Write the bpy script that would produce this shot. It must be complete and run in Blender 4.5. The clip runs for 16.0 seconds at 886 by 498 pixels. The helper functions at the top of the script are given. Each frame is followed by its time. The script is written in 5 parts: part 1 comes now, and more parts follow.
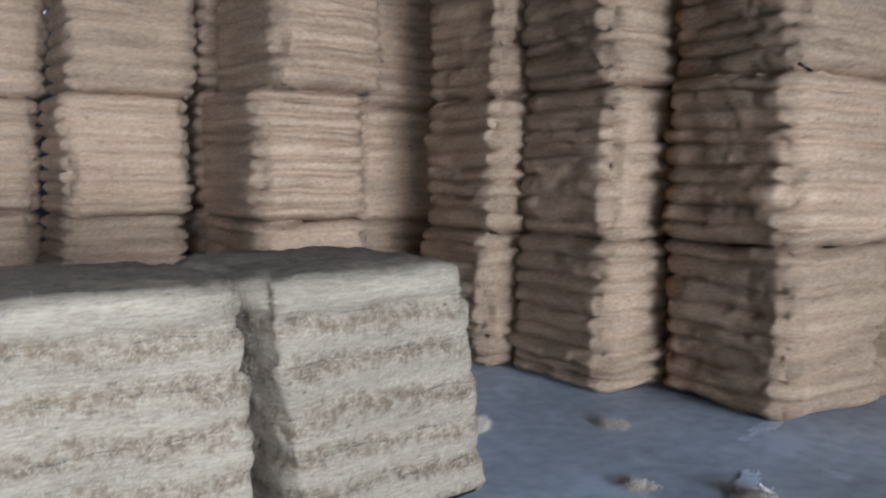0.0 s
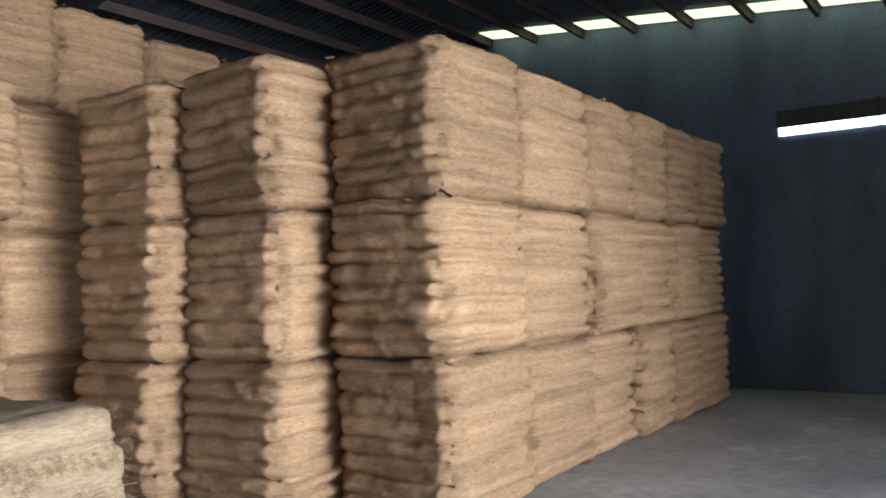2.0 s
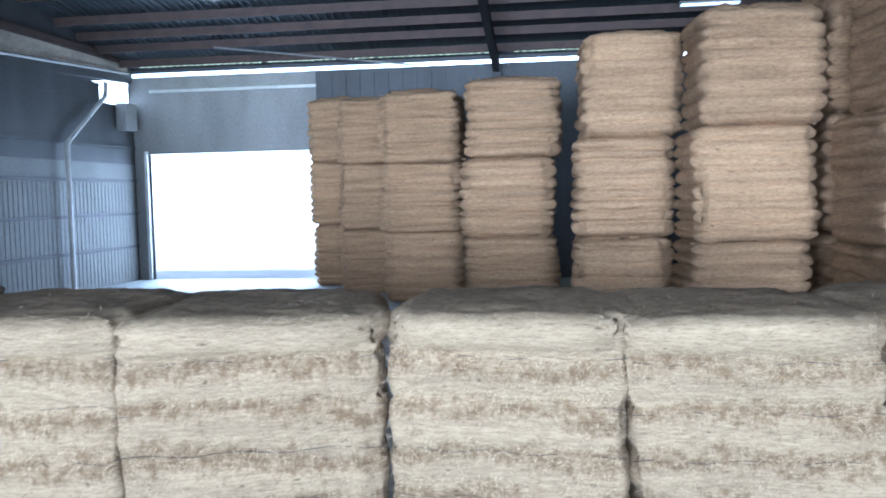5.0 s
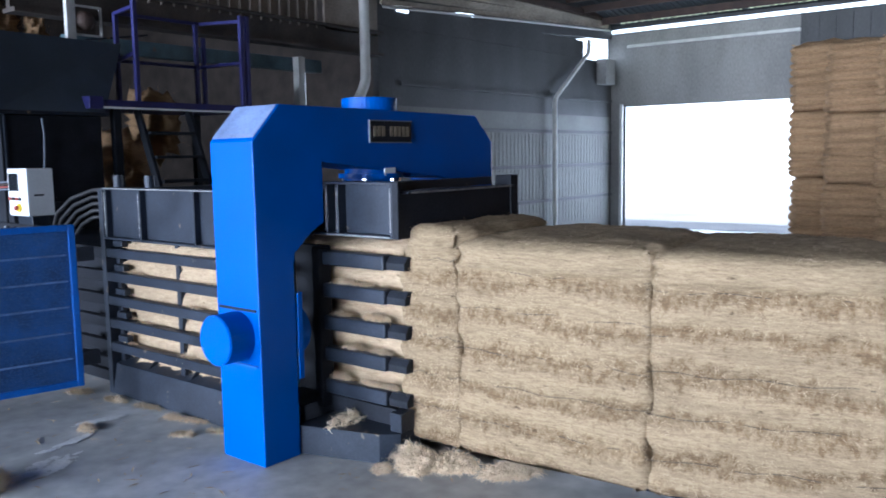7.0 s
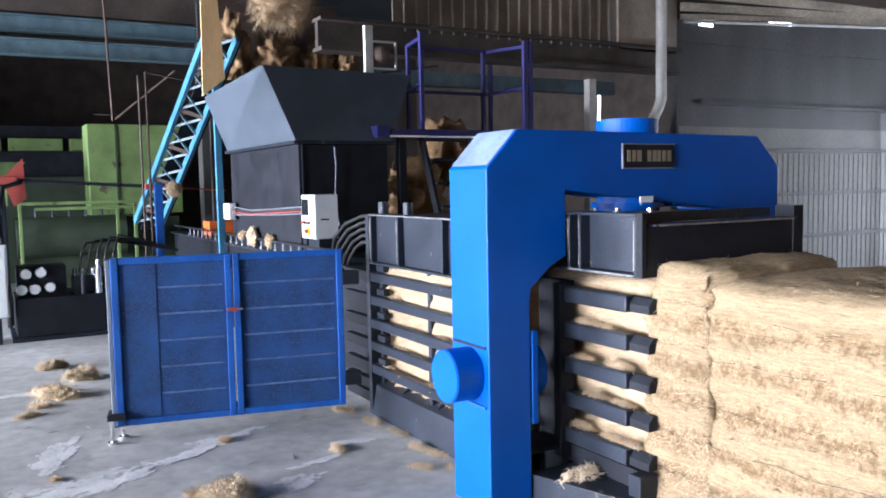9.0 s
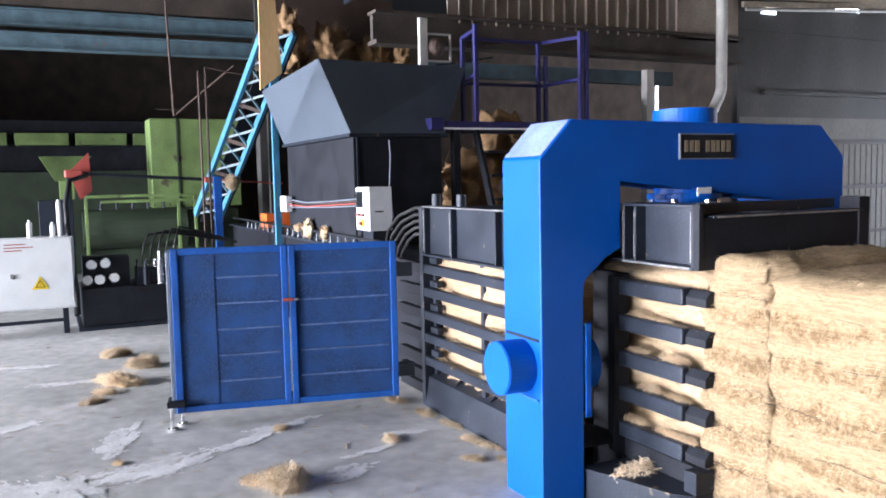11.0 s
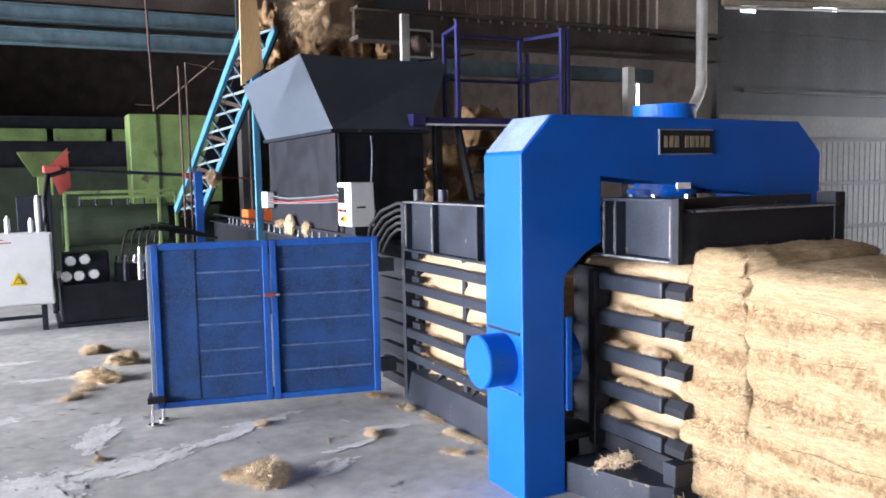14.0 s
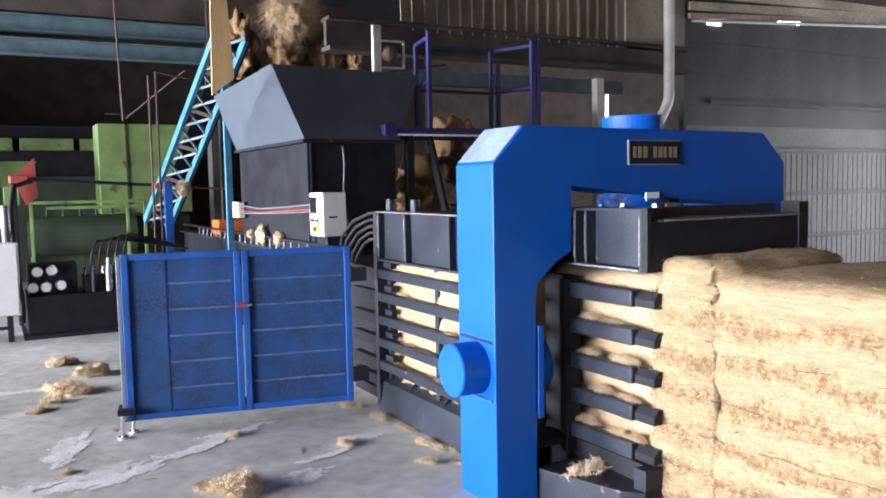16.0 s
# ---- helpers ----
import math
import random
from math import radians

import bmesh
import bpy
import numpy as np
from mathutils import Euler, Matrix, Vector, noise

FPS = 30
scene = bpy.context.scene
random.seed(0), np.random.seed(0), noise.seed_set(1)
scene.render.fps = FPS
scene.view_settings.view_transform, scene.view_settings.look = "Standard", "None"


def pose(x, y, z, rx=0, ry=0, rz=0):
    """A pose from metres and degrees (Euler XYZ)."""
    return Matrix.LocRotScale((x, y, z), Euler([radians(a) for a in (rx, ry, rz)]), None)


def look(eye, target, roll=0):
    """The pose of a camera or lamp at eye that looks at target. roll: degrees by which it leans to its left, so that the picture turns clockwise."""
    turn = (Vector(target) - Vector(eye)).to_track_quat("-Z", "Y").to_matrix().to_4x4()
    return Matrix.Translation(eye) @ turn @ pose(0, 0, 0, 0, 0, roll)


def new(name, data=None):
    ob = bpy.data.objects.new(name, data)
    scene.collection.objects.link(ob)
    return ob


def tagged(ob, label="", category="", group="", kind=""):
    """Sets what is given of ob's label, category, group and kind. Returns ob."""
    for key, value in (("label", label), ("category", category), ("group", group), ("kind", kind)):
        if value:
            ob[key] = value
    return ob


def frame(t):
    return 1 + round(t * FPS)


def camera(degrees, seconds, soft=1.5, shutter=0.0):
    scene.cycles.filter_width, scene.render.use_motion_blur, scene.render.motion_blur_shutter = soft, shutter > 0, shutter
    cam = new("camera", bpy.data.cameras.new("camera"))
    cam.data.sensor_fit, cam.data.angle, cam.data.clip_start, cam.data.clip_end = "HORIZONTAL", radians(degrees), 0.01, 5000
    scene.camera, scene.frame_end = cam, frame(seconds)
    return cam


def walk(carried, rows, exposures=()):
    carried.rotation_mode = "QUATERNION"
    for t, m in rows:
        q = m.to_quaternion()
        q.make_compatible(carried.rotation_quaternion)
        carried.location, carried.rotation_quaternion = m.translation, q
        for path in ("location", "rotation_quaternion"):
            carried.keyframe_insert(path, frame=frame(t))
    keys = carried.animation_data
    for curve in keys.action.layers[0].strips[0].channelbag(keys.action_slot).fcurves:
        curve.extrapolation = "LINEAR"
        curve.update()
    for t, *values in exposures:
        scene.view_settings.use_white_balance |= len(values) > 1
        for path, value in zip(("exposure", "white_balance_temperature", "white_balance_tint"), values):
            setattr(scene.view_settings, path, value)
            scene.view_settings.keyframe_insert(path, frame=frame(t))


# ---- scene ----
cam = camera(56.7, 16.0, soft=1.8, shutter=0.15)
PATH = [
    (0, (3.871, -2.075, 1.681), (4.961, -0.409, 1.49), 0.8),
    (0.2, (3.86, -2.104, 1.69), (5.071, -0.513, 1.637), 0.3),
    (0.5, (3.897, -2.114, 1.742), (5.295, -0.685, 1.784), 0.8),
    (1, (3.937, -2.142, 1.747), (5.552, -0.966, 1.838), -0.4),
    (1.5, (3.953, -2.151, 1.741), (5.655, -1.104, 1.812), -0.8),
    (1.8, (3.928, -2.158, 1.739), (5.623, -1.098, 1.806), -0.9),
    (2, (3.922, -2.146, 1.743), (5.565, -1.009, 1.823), -1.7),
    (2.5, (3.892, -2.103, 1.765), (5.232, -0.628, 1.933), -2.1),
    (3, (3.84, -2.058, 1.769), (4.783, -0.308, 1.997), -2.4),
    (3.5, (3.787, -2.041, 1.772), (4.313, -0.126, 2.01), -2.8),
    (3.7, (3.781, -2.029, 1.769), (4.147, -0.077, 2.005), -3.0),
    (4, (3.761, -2.021, 1.748), (3.934, -0.039, 1.948), -2.7),
    (4.2, (3.749, -2.029, 1.747), (3.835, -0.035, 1.871), -2.7),
    (6.3, (3.528, -2.861, 1.702), (2.642, -1.092, 1.407), 0.7),
    (6.5, (3.512, -2.863, 1.707), (2.528, -1.142, 1.443), 0.3),
    (7, (3.513, -2.801, 1.71), (2.274, -1.247, 1.482), -0.9),
    (7.5, (3.625, -2.562, 1.716), (2.187, -1.187, 1.507), -0.9),
    (8, (3.602, -2.378, 1.714), (2.03, -1.16, 1.501), -1.1),
    (8.5, (3.504, -2.271, 1.725), (1.823, -1.206, 1.524), -1.1),
    (9, (3.478, -2.242, 1.728), (1.746, -1.254, 1.569), -1.1),
    (9.5, (3.479, -2.221, 1.725), (1.709, -1.299, 1.592), -1.2),
    (9.7, (3.475, -2.225, 1.722), (1.695, -1.322, 1.589), -1.4),
    (11.8, (3.477, -2.23, 1.706), (1.684, -1.364, 1.524), -1.2),
    (12, (3.473, -2.236, 1.702), (1.686, -1.359, 1.516), -1.3),
    (12.5, (3.488, -2.233, 1.707), (1.704, -1.351, 1.513), -1.1),
    (13, (3.491, -2.237, 1.71), (1.71, -1.347, 1.512), -1.1),
    (13.5, (3.492, -2.23, 1.709), (1.717, -1.331, 1.509), -1.1),
    (14, (3.491, -2.232, 1.701), (1.718, -1.325, 1.522), -1.1),
    (14.5, (3.496, -2.234, 1.71), (1.726, -1.317, 1.543), -1.0),
    (15, (3.495, -2.232, 1.702), (1.736, -1.293, 1.536), -1.1),
    (15.5, (3.51, -2.246, 1.705), (1.76, -1.292, 1.54), -1.1),
    (16, (3.515, -2.253, 1.7), (1.773, -1.283, 1.544), -1.1),
]
EXPOSURES = [(0.0, -0.65, 4600, 10), (0.7, -0.15, 4350, 7), (1.1, 0.05, 4350, 6), (1.6, 0.05, 5000, 11), (2.0, -0.12, 5650, 13), (2.5, -0.3, 5900, 16), (3.0, -0.2, 4750, 9), (3.6, 0.0, 4650, 8), (4.2, 0.0, 4600, 7), (6.3, -0.85, 4800, 10), (7.2, -0.5, 5300, 12), (8.5, 0.1, 5700, 15), (9.5, 0.32, 5850, 16), (12.0, 0.35, 6150, 17), (16.0, 0.33, 6250, 17)]
walk(cam, [(t, look(eye, target, roll)) for t, eye, target, roll in PATH], EXPOSURES)

# ---------------------------------------------------------------- light
world = bpy.data.worlds.new("sky")
scene.world = world
world.use_nodes = True
wn = world.node_tree.nodes
sky = wn.new("ShaderNodeTexSky")
sky.sky_type, sky.sun_disc = "NISHITA", False
SUN_AZ, SUN_EL = 205.0, 52.0          # sun behind the open south side
sky.sun_elevation, sky.sun_rotation = radians(SUN_EL), radians(SUN_AZ)
sky.air_density, sky.dust_density = 1.0, 2.5
wn["Background"].inputs["Strength"].default_value = 0.15
world.node_tree.links.new(sky.outputs[0], wn["Background"].inputs[0])
sun = new("sun", bpy.data.lights.new("sun", "SUN"))
sun.data.energy, sun.data.angle, sun.data.color = 5.0, radians(0.6), (1.0, 0.95, 0.88)
sd = Vector((math.sin(radians(SUN_AZ)) * math.cos(radians(SUN_EL)), math.cos(radians(SUN_AZ)) * math.cos(radians(SUN_EL)), math.sin(radians(SUN_EL))))
sun.matrix_world = look(sd * 40, (0, 0, 0))


def area_light(name, size_x, size_y, energy, eye, target, color, spread=180.0):
    """Sky light standing in the plane of an opening."""
    d = bpy.data.lights.new(name, "AREA")
    d.shape, d.size, d.size_y, d.energy, d.color = "RECTANGLE", size_x, size_y, energy, color
    d.spread = radians(spread)
    ob = new(name, d)
    ob.matrix_world = look(eye, target)
    return ob


area_light("sky_light_south", 12.8, 3.6, 1000, (5.0, -11.9, 2.0), (5.0, 2.0, 1.2), (0.97, 0.98, 1.0), 53.0)
# added fill for floor, press and hall, set in an assumed unseen opening
area_light("fill_light_annex", 6.4, 3.6, 1550, (-6.3, -11.9, 2.0), (-6.0, 2.0, 0.8), (0.97, 0.98, 1.0), 90.0)
area_light("sky_light_door", 3.4, 2.5, 280, (-3.15, 14.62, 1.4), (-3.15, 0.0, 1.2), (0.85, 0.93, 1.0))

# ---------------------------------------------------------------- materials


def mat(name, color, rough=0.6, metal=0.0, var=0.15, scale=6.0, bump=0.1, fine=60.0, spot=None, stretch=None, per_object=0.0, dirt=None):
    """Painted, metal or mineral surface with large stains, fine grain and relief."""
    m = bpy.data.materials.new(name)
    m.use_nodes = True
    n, l = m.node_tree.nodes, m.node_tree.links
    p = n["Principled BSDF"]
    p.inputs["Roughness"].default_value, p.inputs["Metallic"].default_value = rough, metal
    co = n.new("ShaderNodeTexCoord")
    mp = n.new("ShaderNodeMapping")
    l.new(co.outputs["Object"], mp.inputs["Vector"])
    if stretch:
        mp.inputs["Scale"].default_value = stretch
    big, small = n.new("ShaderNodeTexNoise"), n.new("ShaderNodeTexNoise")
    for t, s, d in ((big, scale, 5.0), (small, fine, 4.0)):
        t.inputs["Scale"].default_value, t.inputs["Detail"].default_value = s, d
        l.new(mp.outputs[0], t.inputs["Vector"])
    ramp = n.new("ShaderNodeMapRange")
    ramp.inputs["From Min"].default_value, ramp.inputs["From Max"].default_value = 0.3, 0.7
    ramp.inputs["To Min"].default_value, ramp.inputs["To Max"].default_value = 1.0 - var, 1.0 + var
    l.new(big.outputs["Fac"], ramp.inputs["Value"])
    r2 = n.new("ShaderNodeMapRange")
    r2.inputs["From Min"].default_value, r2.inputs["From Max"].default_value = 0.3, 0.7
    r2.inputs["To Min"].default_value, r2.inputs["To Max"].default_value = 1.0 - var * 0.6, 1.0 + var * 0.6
    l.new(small.outputs["Fac"], r2.inputs["Value"])
    mul = n.new("ShaderNodeMath")
    mul.operation = "MULTIPLY"
    l.new(ramp.outputs[0], mul.inputs[0]), l.new(r2.outputs[0], mul.inputs[1])
    fac = mul.outputs[0]
    if per_object:
        oi = n.new("ShaderNodeObjectInfo")
        r3 = n.new("ShaderNodeMapRange")
        r3.inputs["To Min"].default_value, r3.inputs["To Max"].default_value = 1.0 - per_object, 1.0 + per_object
        l.new(oi.outputs["Random"], r3.inputs["Value"])
        m3 = n.new("ShaderNodeMath")
        m3.operation = "MULTIPLY"
        l.new(fac, m3.inputs[0]), l.new(r3.outputs[0], m3.inputs[1])
        fac = m3.outputs[0]
    mix = n.new("ShaderNodeVectorMath")
    mix.operation = "SCALE"
    mix.inputs[0].default_value = color
    l.new(fac, mix.inputs["Scale"])
    out = mix.outputs[0]
    if spot:
        mx = n.new("ShaderNodeMix")
        mx.data_type = "RGBA"
        sp = n.new("ShaderNodeTexNoise")
        sp.inputs["Scale"].default_value, sp.inputs["Detail"].default_value = spot[1], 6.0
        l.new(mp.outputs[0], sp.inputs["Vector"])
        rr = n.new("ShaderNodeMapRange")
        rr.inputs["From Min"].default_value, rr.inputs["From Max"].default_value = spot[2], spot[2] + 0.06
        l.new(sp.outputs["Fac"], rr.inputs["Value"])
        l.new(rr.outputs[0], mx.inputs["Factor"])
        l.new(out, mx.inputs["A"])
        mx.inputs["B"].default_value = (*spot[0], 1)
        out = mx.outputs["Result"]
    l.new(out, p.inputs["Base Color"])
    rg = n.new("ShaderNodeMapRange")
    rg.inputs["To Min"].default_value, rg.inputs["To Max"].default_value = max(0.05, rough - 0.12), min(1.0, rough + 0.12)
    l.new(big.outputs["Fac"], rg.inputs["Value"])
    l.new(rg.outputs[0], p.inputs["Roughness"])
    b = n.new("ShaderNodeBump")
    b.inputs["Strength"].default_value, b.inputs["Distance"].default_value = bump, 0.02
    l.new(small.outputs["Fac"], b.inputs["Height"])
    l.new(b.outputs[0], p.inputs["Normal"])
    return m


def fibre_mat(name, color, dark, fleck_at=0.65, band=(0.7, 1.2), groove=0.0, along=(0.55, 0.55, 3.4)):
    """Pressed coir: matted strands along the layers, brown flecks and pale dust."""
    m = bpy.data.materials.new(name)
    m.use_nodes = True
    n, l = m.node_tree.nodes, m.node_tree.links
    p = n["Principled BSDF"]
    p.inputs["Roughness"].default_value = 0.95
    p.inputs["Specular IOR Level"].default_value = 0.15
    co, oi = n.new("ShaderNodeTexCoord"), n.new("ShaderNodeObjectInfo")
    sh = n.new("ShaderNodeVectorMath")
    sh.operation = "MULTIPLY_ADD"
    l.new(oi.outputs["Random"], sh.inputs[0])
    sh.inputs[1].default_value = (37.0, 53.0, 19.0)
    l.new(co.outputs["Object"], sh.inputs[2])

    def tex(scale, stretch, detail=6.0, rough=0.6):
        mp = n.new("ShaderNodeMapping")
        mp.inputs["Scale"].default_value = stretch
        l.new(sh.outputs[0], mp.inputs["Vector"])
        t = n.new("ShaderNodeTexNoise")
        t.inputs["Scale"].default_value, t.inputs["Detail"].default_value, t.inputs["Roughness"].default_value = scale, detail, rough
        l.new(mp.outputs[0], t.inputs["Vector"])
        return t.outputs["Fac"]

    strand = tex(24.0, along, 8.0, 0.72)
    hair = tex(110.0, (0.5, 0.5, 2.0), 4.0, 0.7)
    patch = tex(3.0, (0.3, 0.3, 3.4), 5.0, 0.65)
    fleck = tex(19.0, (0.7, 0.7, 1.6), 3.0)
    rp = n.new("ShaderNodeValToRGB")
    e = rp.color_ramp.elements
    e[0].position, e[0].color = 0.26, (*dark, 1)
    e[1].position, e[1].color = 0.62, (*color, 1)
    e2 = rp.color_ramp.elements.new(0.44)
    e2.color = (*[0.45 * a + 0.55 * b for a, b in zip(dark, color)], 1)
    add = n.new("ShaderNodeMath")
    add.operation = "MULTIPLY_ADD"
    l.new(hair, add.inputs[0])
    add.inputs[1].default_value = 0.4
    sub = n.new("ShaderNodeMath")
    sub.operation = "MULTIPLY_ADD"
    l.new(strand, sub.inputs[0])
    sub.inputs[1].default_value, sub.inputs[2].default_value = 0.68, -0.05
    l.new(sub.outputs[0], add.inputs[2])
    l.new(add.outputs[0], rp.inputs["Fac"])
    # dark flecks of pith and husk
    fr = n.new("ShaderNodeMapRange")
    fr.inputs["From Min"].default_value, fr.inputs["From Max"].default_value = fleck_at, fleck_at + 0.08
    fr.inputs["To Max"].default_value = 0.7
    l.new(fleck, fr.inputs["Value"])
    mx = n.new("ShaderNodeMix")
    mx.data_type = "RGBA"
    l.new(fr.outputs[0], mx.inputs["Factor"]), l.new(rp.outputs[0], mx.inputs["A"])
    mx.inputs["B"].default_value = (*[0.5 * c for c in dark], 1)
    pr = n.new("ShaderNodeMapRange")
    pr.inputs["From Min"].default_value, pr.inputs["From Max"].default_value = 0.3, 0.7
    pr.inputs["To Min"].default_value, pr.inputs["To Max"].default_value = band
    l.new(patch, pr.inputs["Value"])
    orr = n.new("ShaderNodeMapRange")
    orr.inputs["To Min"].default_value, orr.inputs["To Max"].default_value = 0.86, 1.12
    l.new(oi.outputs["Random"], orr.inputs["Value"])
    mm = n.new("ShaderNodeMath")
    mm.operation = "MULTIPLY"
    l.new(pr.outputs[0], mm.inputs[0]), l.new(orr.outputs[0], mm.inputs[1])
    sc = n.new("ShaderNodeVectorMath")
    sc.operation = "SCALE"
    l.new(mx.outputs["Result"], sc.inputs[0]), l.new(mm.outputs[0], sc.inputs["Scale"])
    out = sc.outputs[0]
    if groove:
        # darker, browner mottled bands at an even pitch, left off near the top
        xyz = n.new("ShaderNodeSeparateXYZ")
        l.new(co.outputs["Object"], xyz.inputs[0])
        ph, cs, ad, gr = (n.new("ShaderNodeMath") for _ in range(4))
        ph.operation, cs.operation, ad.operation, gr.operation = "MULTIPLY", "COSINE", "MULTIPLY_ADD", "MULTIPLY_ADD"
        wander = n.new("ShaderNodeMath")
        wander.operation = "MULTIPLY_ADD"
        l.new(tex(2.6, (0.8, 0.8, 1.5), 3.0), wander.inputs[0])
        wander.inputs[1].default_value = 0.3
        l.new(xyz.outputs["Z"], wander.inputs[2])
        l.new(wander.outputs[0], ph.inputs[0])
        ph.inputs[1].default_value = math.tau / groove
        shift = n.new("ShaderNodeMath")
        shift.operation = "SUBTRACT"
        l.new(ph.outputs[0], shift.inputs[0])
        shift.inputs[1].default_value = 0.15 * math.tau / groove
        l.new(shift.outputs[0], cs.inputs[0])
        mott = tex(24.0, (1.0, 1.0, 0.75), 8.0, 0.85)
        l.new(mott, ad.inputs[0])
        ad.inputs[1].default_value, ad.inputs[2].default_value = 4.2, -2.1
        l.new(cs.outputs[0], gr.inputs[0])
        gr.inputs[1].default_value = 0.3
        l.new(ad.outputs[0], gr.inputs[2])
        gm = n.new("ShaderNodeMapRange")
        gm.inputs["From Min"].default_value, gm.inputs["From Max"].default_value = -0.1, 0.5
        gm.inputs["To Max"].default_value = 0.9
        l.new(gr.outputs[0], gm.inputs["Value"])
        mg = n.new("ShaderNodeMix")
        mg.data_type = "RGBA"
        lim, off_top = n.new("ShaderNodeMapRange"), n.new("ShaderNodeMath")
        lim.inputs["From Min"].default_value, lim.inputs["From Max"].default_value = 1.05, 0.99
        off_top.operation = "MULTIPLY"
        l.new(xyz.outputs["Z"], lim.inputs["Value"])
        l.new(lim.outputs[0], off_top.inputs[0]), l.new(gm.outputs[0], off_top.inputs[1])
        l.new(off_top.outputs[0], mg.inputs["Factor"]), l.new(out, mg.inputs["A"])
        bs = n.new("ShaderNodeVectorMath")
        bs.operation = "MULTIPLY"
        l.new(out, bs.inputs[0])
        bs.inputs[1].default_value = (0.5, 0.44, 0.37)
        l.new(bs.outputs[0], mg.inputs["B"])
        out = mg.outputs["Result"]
    l.new(out, p.inputs["Base Color"])
    b = n.new("ShaderNodeBump")
    b.inputs["Strength"].default_value, b.inputs["Distance"].default_value = 0.9, 0.02
    l.new(add.outputs[0], b.inputs["Height"])
    l.new(b.outputs[0], p.inputs["Normal"])
    return m


def glow(name, color, strength):
    m = bpy.data.materials.new(name)
    m.use_nodes = True
    p = m.node_tree.nodes["Principled BSDF"]
    p.inputs["Base Color"].default_value = (*color, 1)
    p.inputs["Emission Color"].default_value = (*color, 1)
    p.inputs["Emission Strength"].default_value = strength
    return m


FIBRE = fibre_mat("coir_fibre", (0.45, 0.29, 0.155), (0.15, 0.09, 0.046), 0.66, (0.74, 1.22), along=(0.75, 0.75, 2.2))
FIBRE_PALE = fibre_mat("fresh_coir_fibre", (0.58, 0.445, 0.285), (0.24, 0.16, 0.088), 0.64, (0.85, 1.1))
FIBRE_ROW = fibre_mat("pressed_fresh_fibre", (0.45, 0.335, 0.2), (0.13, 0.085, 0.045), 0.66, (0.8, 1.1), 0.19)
FIBRE_LOOSE = fibre_mat("loose_coir_fibre", (0.82, 0.68, 0.48), (0.52, 0.39, 0.25), 0.75, (0.9, 1.1))
BLUE = mat("blue_machine_paint", (0.001, 0.072, 0.36), 0.45, 0.0, 0.1, 3.0, 0.04, 90.0)
BLUE.node_tree.nodes["Principled BSDF"].inputs["Specular IOR Level"].default_value = 0.2
BLUE_DULL = mat("dusty_blue_paint", (0.004, 0.075, 0.32), 0.55, 0.0, 0.25, 5.0, 0.08, 60.0)
MESH_BLUE = mat("dusty_blue_mesh", (0.009, 0.05, 0.165), 0.8, 0.0, 0.4, 5.0, 0.3, 140.0, spot=((0.022, 0.068, 0.18), 80.0, 0.55))
PALE_BLUE = mat("pale_blue_paint", (0.075, 0.125, 0.15), 0.55, 0.0, 0.3, 5.0, 0.1, 60.0, spot=((0.16, 0.09, 0.05), 7.0, 0.66))
PURPLE = mat("violet_blue_paint", (0.018, 0.018, 0.105), 0.5, 0.0, 0.2, 5.0, 0.06, 60.0)
STEEL = mat("dark_grey_paint", (0.016, 0.0205, 0.03), 0.45, 0.1, 0.3, 5.0, 0.08, 70.0, spot=((0.16, 0.12, 0.08), 9.0, 0.68))
BLACK = mat("black_paint", (0.014, 0.0155, 0.02), 0.6, 0.0, 0.3, 5.0, 0.08, 70.0)
BLACK.node_tree.nodes["Principled BSDF"].inputs["Specular IOR Level"].default_value = 0.15
STEEL.node_tree.nodes["Principled BSDF"].inputs["Specular IOR Level"].default_value = 0.3
GREY = mat("slate_grey_paint", (0.135, 0.165, 0.205), 0.5, 0.0, 0.12, 3.0, 0.05, 80.0)
WHITE = mat("white_enamel", (0.72, 0.74, 0.74), 0.4, 0.0, 0.06, 4.0, 0.03, 60.0)
CHROME = mat("bright_steel", (0.7, 0.7, 0.72), 0.25, 1.0, 0.1, 8.0, 0.05, 60.0)
GREEN = mat("green_machine_paint", (0.125, 0.19, 0.06), 0.6, 0.0, 0.3, 3.0, 0.1, 50.0, spot=((0.06, 0.05, 0.03), 5.0, 0.64))
GREEN_DARK = mat("dark_green_paint", (0.024, 0.038, 0.02), 0.6, 0.0, 0.3, 3.0, 0.1, 50.0)
RED = mat("red_paint", (0.33, 0.06, 0.045), 0.5, 0.0, 0.2, 5.0, 0.05, 60.0)
ORANGE = mat("orange_plastic", (0.8, 0.16, 0.03), 0.5, 0.0, 0.1, 5.0, 0.05, 60.0)
YELLOW = mat("yellow_sticker", (0.85, 0.6, 0.02), 0.5, 0.0, 0.05, 5.0, 0.02, 60.0)
RUBBER = mat("black_rubber_hose", (0.01, 0.01, 0.011), 0.5, 0.0, 0.2, 8.0, 0.05, 60.0)
GLASS_DARK = mat("dark_screen", (0.01, 0.012, 0.015), 0.12, 0.0, 0.1, 5.0, 0.01, 60.0)
PALE_BOARD = mat("pale_plywood", (0.62, 0.42, 0.2), 0.75, 0.0, 0.15, 4.0, 0.1, 50.0, stretch=(1, 1, 0.2))
PVC = mat("grey_white_pvc", (0.55, 0.54, 0.5), 0.5, 0.0, 0.15, 5.0, 0.05, 60.0)
CONCRETE = mat("worn_concrete", (0.365, 0.365, 0.352), 0.6, 0.0, 0.3, 0.8, 0.06, 8.0, spot=((0.5, 0.5, 0.49), 1.5, 0.62))
